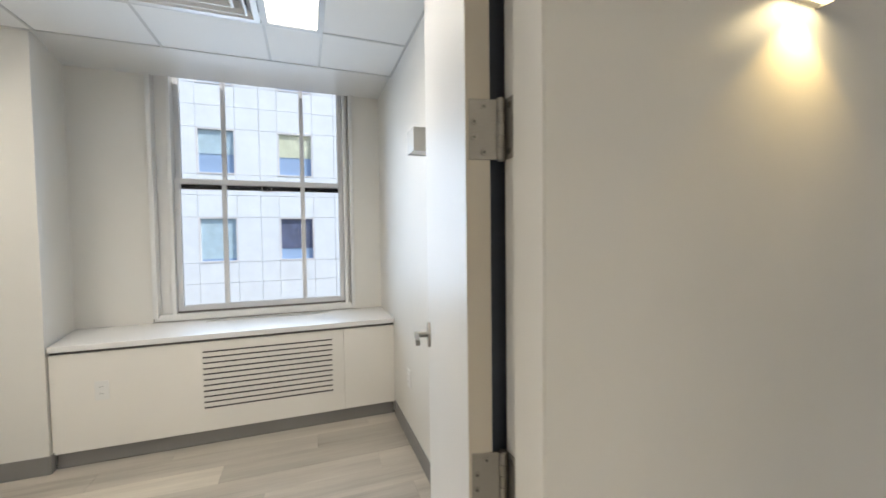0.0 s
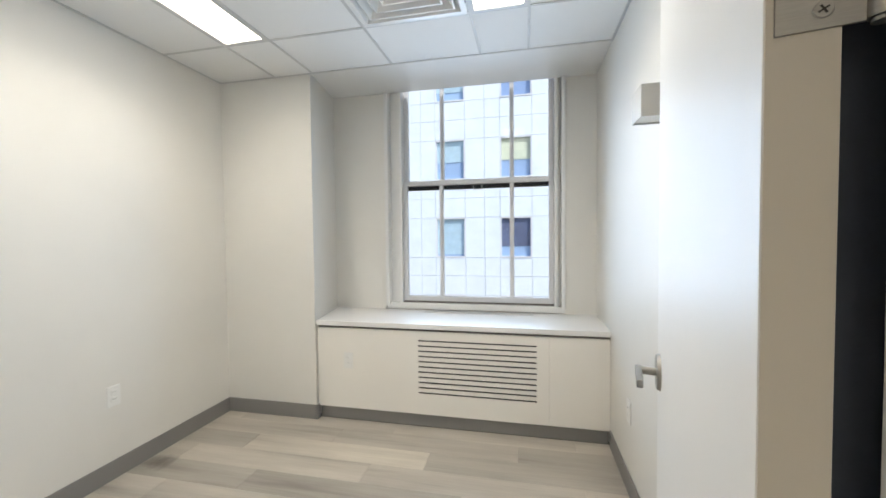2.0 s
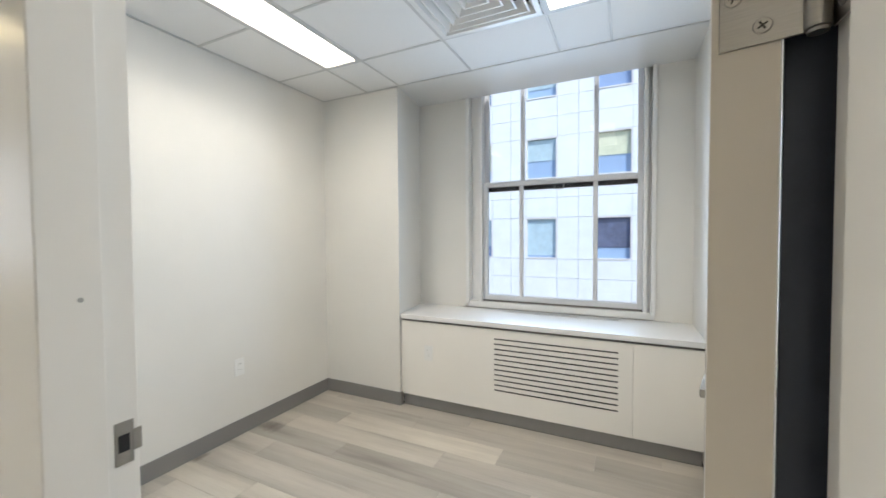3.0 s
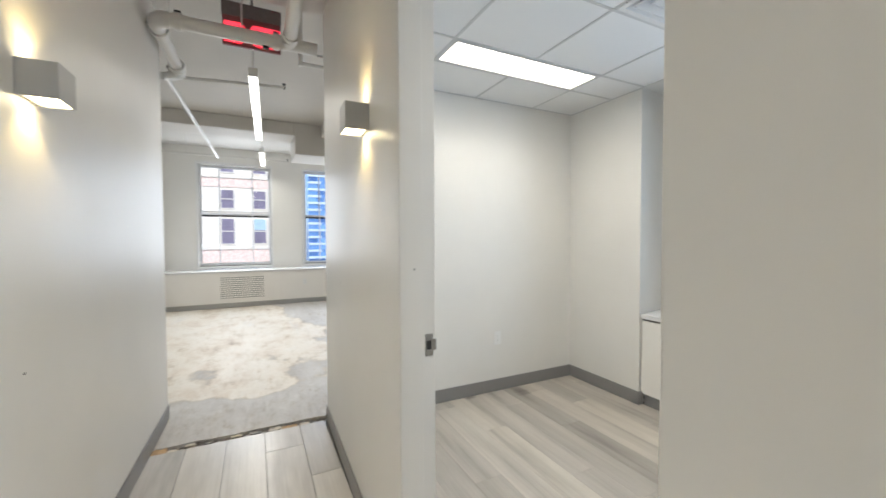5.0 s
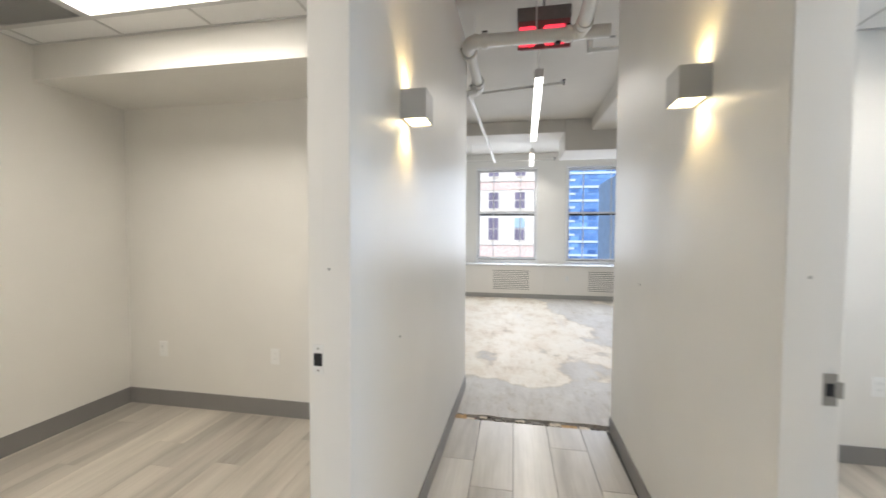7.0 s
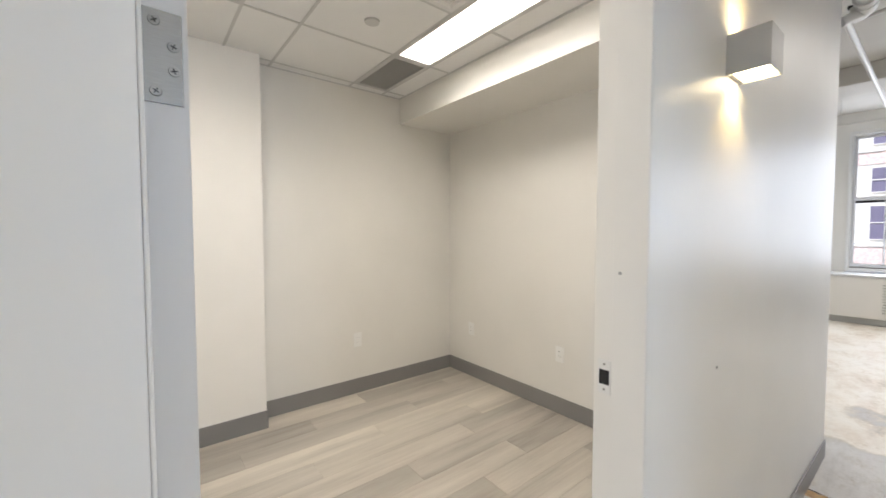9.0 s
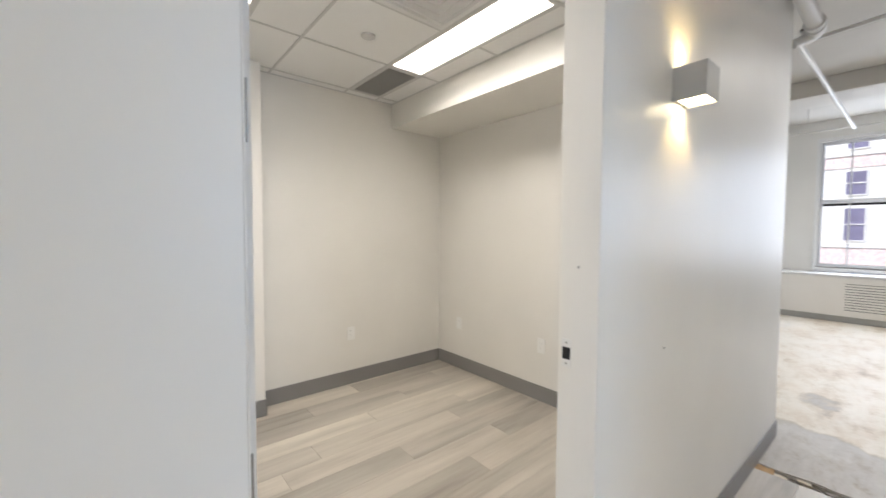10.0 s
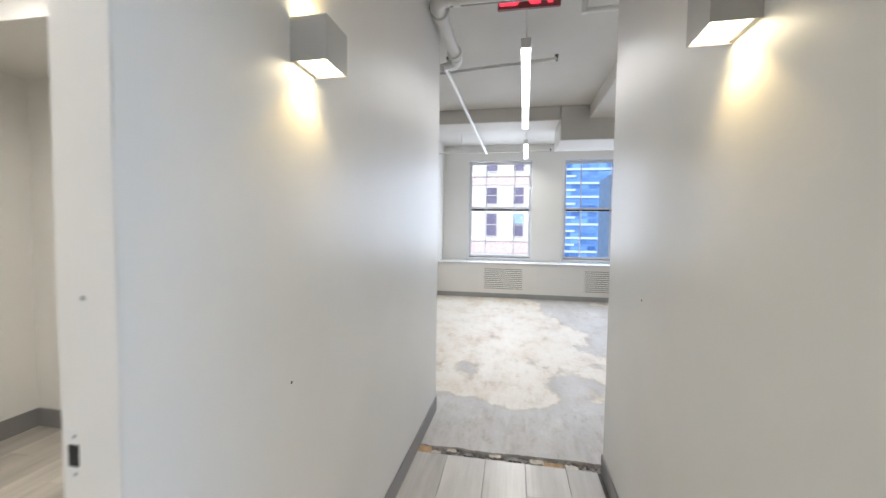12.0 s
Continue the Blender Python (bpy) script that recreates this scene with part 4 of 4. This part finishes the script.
t = thing("sprinkler_branch", "thin white painted sprinkler branch line under the slab", "pipe", "sprinkler branches")
bm = bmesh.new()
rod(bm, (-2.99, -0.46, 2.665), (-7.3, -0.42, 2.845), 0.019, 14)
part("pipe", bm, M_PIPE, t, smooth=True)
bm = bmesh.new()
rod(bm, (-3.03, -0.40, 2.70), (-2.97, -0.48, 2.655), 0.03, 14)
part("fitting", bm, M_PIPE, t, smooth=True)
for y0, x, y1, z0, z in ((-1.4, -3.66, 0.46, 2.84, 2.965), (-1.4, -7.30, 0.75, 2.87, 2.87)):
    t = thing("sprinkler_branch", "thin white painted sprinkler branch line under the slab", "pipe", "sprinkler branches")
    bm = bmesh.new()
    rod(bm, (x, y0, z0), (x, y1, z), 0.016, 12)
    part("pipe", bm, M_PIPE, t, smooth=True)
    bm = bmesh.new()
    rod(bm, (x, y1, z - 0.018), (x, y1, z + 0.03), 0.011, 12)
    rod(bm, (x, y1, z + 0.031), (x, y1, z + 0.036), 0.018, 12)
    part("sprinkler_head", bm, M_DARK, t, "dark sprinkler head", True)
    bm = bmesh.new()
    rod(bm, (x, -0.9, z0 + (z - z0) * 0.27), (x, -0.9, CO), 0.005, 8)
    part("hanger_rod", bm, M_PIPE, t)
t = thing("conduit", "thin dark grey conduit behind the sprinkler main", "conduit")
bm = bmesh.new()
rod(bm, (-2.412, -1.40, 2.80), (-2.412, 0.66, 2.80), 0.008, 12)
part("pipe", bm, M_GREY, t, smooth=True)
t = thing("conduit", "thin white conduit with a drop near the corridor mouth", "conduit")
bm = bmesh.new()
rod(bm, (-2.50, 0.505, 2.752), (-2.50, 1.30, 2.752), 0.016, 14)
rod(bm, (-2.50, 0.505, 2.734), (-2.50, 0.505, CO), 0.018, 14)
part("pipe", bm, M_PIPE, t, smooth=True)

# exit sign
t = thing("exit_sign", "hanging dark exit sign with glowing red letters", "exit sign")
SX = -2.47
part("housing", boxes((SX - 0.035, SX, -0.035, 0.365, 3.0, 3.10), bevel=0.004), M_SIGN, t, "dark grey housing")
part("face", boxes((SX - 0.028, SX - 0.006, -0.030, 0.360, 2.785, 2.999), bevel=0.003), M_SIGNFACE, t, "dark red lit face")
cu = bpy.data.curves.new("letters", "FONT")
cu.body = "EXIT"
cu.size = 0.20
cu.extrude = 0.003
cu.offset = 0.006
cu.align_x = "CENTER"
cu.space_character = 0.9
tmp = new("letters_source", cu)
bpy.context.view_layer.update()
me = bpy.data.meshes.new_from_object(tmp.evaluated_get(bpy.context.evaluated_depsgraph_get()))
bpy.data.objects.remove(tmp)
me.materials.clear()
me.materials.append(M_RED)
ob = new("letters", me)
ob.parent = t
ob.matrix_local = Matrix.Translation((SX - 0.002, 0.165, 2.812)) @ Euler((radians(90), 0, radians(90))).to_matrix().to_4x4()
tagged(ob, "glowing red word EXIT")
bm = bmesh.new()
rod(bm, (SX - 0.018, 0.165, 3.10), (SX - 0.018, 0.165, CO), 0.008, 10)
part("stem", bm, M_SIGN, t)

# bare slab floor of the open office, with its gouged edge
bm = bmesh.new()
nx, ny = 110, 260
rows = []
for i in range(nx + 1):
    row = []
    for j in range(ny + 1):
        x = WX - 0.3 + (-2.288 - WX + 0.3) * i / nx
        y = SOUTH - 0.1 + (NORTH - SOUTH + 0.2) * j / ny
        z = -0.004 + 0.004 * noise.noise((x * 1.3, y * 1.3, 0)) + 0.002 * noise.noise((x * 6, y * 6, 3))
        if i == nx:
            x += 0.016 * noise.noise((y * 5, 1.7, 0)) + 0.012 * noise.noise((y * 31, 4.1, 0))
        row.append(bm.verts.new((x, y, z)))
    rows.append(row)
for i in range(nx):
    for j in range(ny):
        bm.faces.new((rows[i][j], rows[i + 1][j], rows[i + 1][j + 1], rows[i][j + 1]))
for j in range(ny):
    a, b = rows[nx][j], rows[nx][j + 1]
    bm.faces.new((a, bm.verts.new(a.co + Vector((0.01, 0, -0.05))), bm.verts.new(b.co + Vector((0.01, 0, -0.05))), b))
ground = solid("floor_open", bm, M_CONC, "bare scraped concrete floor with cream adhesive patches", "floor", smooth=True)
solid("floor_under", boxes((WX - 0.3, -2.2, SOUTH - 0.1, NORTH + 0.1, -0.2, -0.03)), M_RUBBLE, "rough mortar bed under the broken floor edge", "floor")
rng = random.Random(7)
t = tagged(new("rubble_edge"), "broken mortar, plywood and tile crumbs along the floor edge", "rubble", "", "")
bm = bmesh.new()
for k in range(520):
    y = rng.uniform(-0.45, 0.62)
    x = rng.uniform(-2.30, -2.203)
    r = rng.choice((1, 1, 1, 2)) * rng.uniform(0.003, 0.007)
    ret = bmesh.ops.create_icosphere(bm, subdivisions=1, radius=r, matrix=Matrix.Translation((x, y, -0.024 + r * 0.3)) @ Matrix.Diagonal((rng.uniform(0.7, 1.6), rng.uniform(0.7, 2.0), rng.uniform(0.6, 1.0), 1)))
    for v in ret["verts"]:
        v.co += Vector((rng.uniform(-1, 1), rng.uniform(-1, 1), rng.uniform(-1, 1))) * r * 0.3
tagged(part("mortar_crumb", bm, M_RUBBLE, t), kind="stuff")
for y, x, l, w, mat in ((-0.435, -2.232, 0.10, 0.050, M_CHIP), (0.36, -2.228, 0.10, 0.036, M_CHIP), (0.27, -2.236, 0.07, 0.030, M_CHIPW), (0.02, -2.246, 0.06, 0.022, M_CHIPW), (-0.25, -2.250, 0.05, 0.020, M_CHIPW), (0.47, -2.226, 0.06, 0.030, M_CHIPW), (-0.14, -2.226, 0.045, 0.018, M_RUBBLE), (0.14, -2.232, 0.07, 0.024, M_RUBBLE), (-0.345, -2.222, 0.05, 0.022, M_CHIPW)):
    bm = bmesh.new()
    l, w = l * 1.15, w * 1.5
    x -= 0.006
    # a split shard: long torn sides with notches, square-ish ends
    m = 7
    top = [(x + w * (0.5 + rng.uniform(-0.22, 0.12)), y - l / 2 + l * i / m) for i in range(m + 1)]
    low = [(x - w * (0.5 + rng.uniform(-0.25, 0.10)), y + l / 2 - l * i / m + rng.uniform(-0.1, 0.1) * l / m) for i in range(m + 1)]
    prism(bm, top + low, -0.03, -0.010 + rng.uniform(0, 0.007))
    part("chip", bm, mat, t, {M_CHIP: "raw wood splinter", M_CHIPW: "cream plaster chip", M_RUBBLE: "grey mortar lump"}[mat])


# ---------------------------------------------------------------- outside
solid("ground", boxes((-400, 400, -400, 400, -40.5, -40.0)), M_STREET, "grey asphalt street far below", "ground")


def window_bay(house, w, h, mats, place, blind=None, DEEP=0.02):
    """Recessed window with frame, sill, glass and mid rail; local x along the facade, local -y outward."""
    f = part("window", boxes((-w / 2, -w / 2 + 0.07, -0.02, DEEP, 0, h), (w / 2 - 0.07, w / 2, -0.02, DEEP, 0, h), (-w / 2 + 0.07, w / 2 - 0.07, -0.02, DEEP, h - 0.07, h), (-w / 2 + 0.07, w / 2 - 0.07, -0.06, DEEP, 0, 0.07)), mats[0], house)
    part("pane", boxes((-w / 2 + 0.07, w / 2 - 0.07, DEEP - 0.04, DEEP, 0.07, h - 0.07)), mats[1], f)
    if blind:
        part("blind", boxes((-w / 2 + 0.075, w / 2 - 0.075, DEEP - 0.07, DEEP - 0.05, h * blind[1], h - 0.075)), blind[0], f)
    if mats[2]:
        part("mid_rail", boxes((-w / 2 + 0.07, w / 2 - 0.07, DEEP - 0.09, DEEP - 0.043, h * 0.5 - 0.03, h * 0.5 + 0.03)), mats[2], f)
    f.matrix_local = place


# clad building across the street from the first window
FY = 20.0
t = thing("clad_building", "white stone-clad office building with square blue windows", "building")
part("core", boxes((-14.2, 12.2, FY + 0.27, FY + 12, -40, 26)), M_JOINT, t, "grey joints behind the cladding")
WCOL = [-3.62 + 3.36 * k for k in range(-3, 5)]
WROW = [0.25 + 4.03 * k for k in range(-2, 4)]
WW, WH = 1.58, 2.08
near = []
cols = []
for c in WCOL:
    cols += [(c - WW / 2, c + WW / 2, True), (c + WW / 2, c + WW / 2 + 1.0, False), (c + WW / 2 + 1.0, c + 3.36 - WW / 2, False)]
for r in WROW:
    for za, zb, win_row in ((r, r + WH, True), (r + WH, r + WH + 1.0, False), (r + WH + 1.0, r + 4.03, False)):
        for xa, xb, win_col in cols:
            if win_row and win_col:
                continue
            key = (round(xb - xa, 3), round(zb - za, 3))
            near.append((xa, za, key))
panel_meshes = {}
for xa, za, (w, h) in near:
    if (w, h) not in panel_meshes:
        bm = boxes((0.007, w - 0.007, 0, 0.265, 0.007, h - 0.007))
        panel_meshes[(w, h)] = mesh_of("cladding_panel", bm, M_FACADE)
    if len([c for c in t.children]) > 320:
        break
    ob = new("cladding_panel", panel_meshes[(w, h)])
    ob.parent = t
    ob.location = (xa, FY, za)
# the M_NAVY sheet is no blind: it paints one window's dark interior
BLINDS = {(2, 4): (M_NAVY, 0.28), (2, 3): (M_BLIND, 0.08), (3, 3): (M_BLIND, 0.45), (3, 4): (M_YELLOW, 0.45), (4, 3): (M_BLIND, 0.25), (2, 5): (M_BLIND, 0.5), (3, 2): (M_YELLOW, 0.3), (2, 2): (M_BLIND, 0.3)}
for i, r in enumerate(WROW):
    for j, c in enumerate(WCOL):
        window_bay(t, WW, WH, (M_SASH, M_FGLASS, None), pose(c, FY + 0.03, r), BLINDS.get((i, j)), 0.2)

# cream and brick building beyond the far windows
t = thing("brick_building", "cream brick building with red patterned bands and sash windows", "building")
GX = -34.0
part("wall", boxes((GX - 14, GX, -16.0, 4.1, -40, 24)), M_CREAM, t, "cream glazed brick wall")
for zb, hb in ((-0.53, 1.03), (-5.0, 1.1), (5.43, 0.72), (10.6, 1.1)):
    part("brick_band", boxes((GX - 0.02, GX + 0.05, -16.0, 4.1, zb, zb + hb)), M_BRICK, t, "red patterned brick band")
    part("string_course", boxes((GX - 0.02, GX + 0.12, -16.0, 4.1, zb + hb + 0.002, zb + hb + 0.16), bevel=0.02), M_CREAM, t)
k = 0
for z, h in ((-3.2, 1.8), (0.9, 2.1), (3.72, 1.55), (6.55, 1.6), (9.0, 1.5)):
    part("string_course", boxes((GX - 0.02, GX + 0.08, -16.0, 4.1, z - 0.22, z - 0.12), bevel=0.02), M_CREAM, t)
    for y in [-1.75 + 2.3 * j for j in range(-5, 3) if -1.75 + 2.3 * j < 3.4]:
        k += 1
        window_bay(t, 1.0, h, (M_CREAM, M_DUSK, M_CREAM), Matrix.Translation((GX + 0.03, y, z)) @ pose(0, 0, 0, 0, 0, 90), (M_BLIND, 0.55) if k % 3 == 0 else None, 0.03)

# blue glass tower next to it
t = thing("glass_tower", "blue glass tower with pale horizontal floor bands", "building")
TX = -160.0
part("core", boxes((TX - 30, TX - 0.05, 19.5, 90, -60, 120)), M_TOWER, t, "blue spandrels")
for k in range(-8, 22):
    z = k * 2.73 - 1.0
    part("floor_band", boxes((TX - 0.06, TX + 0.3, 19.5, 24.5 if k % 2 else 90, z - 0.35, z + 0.55)), M_TWHITE, t, "pale floor band")
    for j in range(7):
        y = 19.7 + j * 3.3
        part("pane", boxes((TX - 0.03, TX + 0.05, y, y + 3.0, z + 0.62, z + 2.3)), M_TGLASS, t)
t = thing("stone_building", "grey-blue stone side building with narrow windows", "building")
part("wall", boxes((-60, -44, 12.6, 30, -40, 9)), M_STONE, t, "shaded blue-grey wall")
for z in (-1.5, 1.6, 4.7):
    for y in (13.3, 15.0, 16.7):
        window_bay(t, 0.7, 1.7, (M_TWHITE, M_BLIND, None), Matrix.Translation((-43.97, y, z)) @ pose(0, 0, 0, 0, 0, 90))


# ---------------------------------------------------------------- plank floors, piece by piece
PIECES = {}


def plank(parent, mat, x0, x1, y0, y1, gap, top):
    key = (round(x1 - x0, 3), round(y1 - y0, 3), mat.name)
    if key not in PIECES:
        l, w = key[0], key[1]
        bm = bmesh.new()
        e = gap / 2
        c = 0.0012
        lo = [bm.verts.new(p) for p in ((e, e, -0.006), (l - e, e, -0.006), (l - e, w - e, -0.006), (e, w - e, -0.006))]
        mid = [bm.verts.new(p) for p in ((e, e, -c), (l - e, e, -c), (l - e, w - e, -c), (e, w - e, -c))]
        hi = [bm.verts.new(p) for p in ((e + c, e + c, 0), (l - e - c, e + c, 0), (l - e - c, w - e - c, 0), (e + c, w - e - c, 0))]
        bm.faces.new(hi)
        for p, q in ((lo, mid), (mid, hi)):
            for j in range(4):
                bm.faces.new((p[j], p[(j + 1) % 4], q[(j + 1) % 4], q[j]))
        PIECES[key] = mesh_of("plank", bm, mat)
    ob = new("plank", PIECES[key])
    ob.parent = parent
    ob.location = (x0, y0, top)


def plank_floor(name, label, mat, rects, width, length, y_start, gap, seed, joints=()):
    rng = random.Random(seed)
    f = thing(name, label, "floor", kind="structure")
    lo = min(r[2] for r in rects)
    hi = max(r[3] for r in rects)
    n0 = math.floor((lo - y_start) / width)
    n1 = math.ceil((hi - y_start) / width)
    for n in range(n0, n1):
        ya, yb = y_start + n * width, y_start + (n + 1) * width
        off = (n * 0.37 + rng.uniform(-0.1, 0.1)) % 1.0 * length
        if joints:
            off = joints[(n - n0) % len(joints)]
        for rx0, rx1, ry0, ry1 in rects:
            a, b = max(ya, ry0), min(yb, ry1)
            if b - a < 0.012:
                continue
            k = math.floor((rx0 - off) / length)
            while off + k * length < rx1:
                c, d = max(rx0, off + k * length), min(rx1, off + (k + 1) * length)
                if d - c > 0.02:
                    plank(f, mat, c, d, a, b, gap, 0.0)
                k += 1
    return f


plank_floor("floor_office", "grey wood-look vinyl plank floor of the first office", M_LVT, [(AW, AE, NR, 3.0), (A0 - 0.01, A1 + 0.01, NY, NR)], 0.180, 1.22, 0.70, 0.0006, 3)
plank_floor("floor_office_rear", "grey wood-look vinyl plank floor of the second office", M_LVT, [(BW, BE, BS, SR), (B0 - 0.01, B1 + 0.01, SR, SY)], 0.180, 1.22, -0.70, 0.0006, 5)
plank_floor("floor_corridor", "glossy grey wood-look porcelain plank floor of the corridor", M_CTILE, [(-2.2, 4.7, SY - 0.012, NY + 0.012)], 0.232, 0.914, 0.198, 0.0024, 9, (-1.2, -1.689, -1.448, -1.35, -1.917, -1.54))
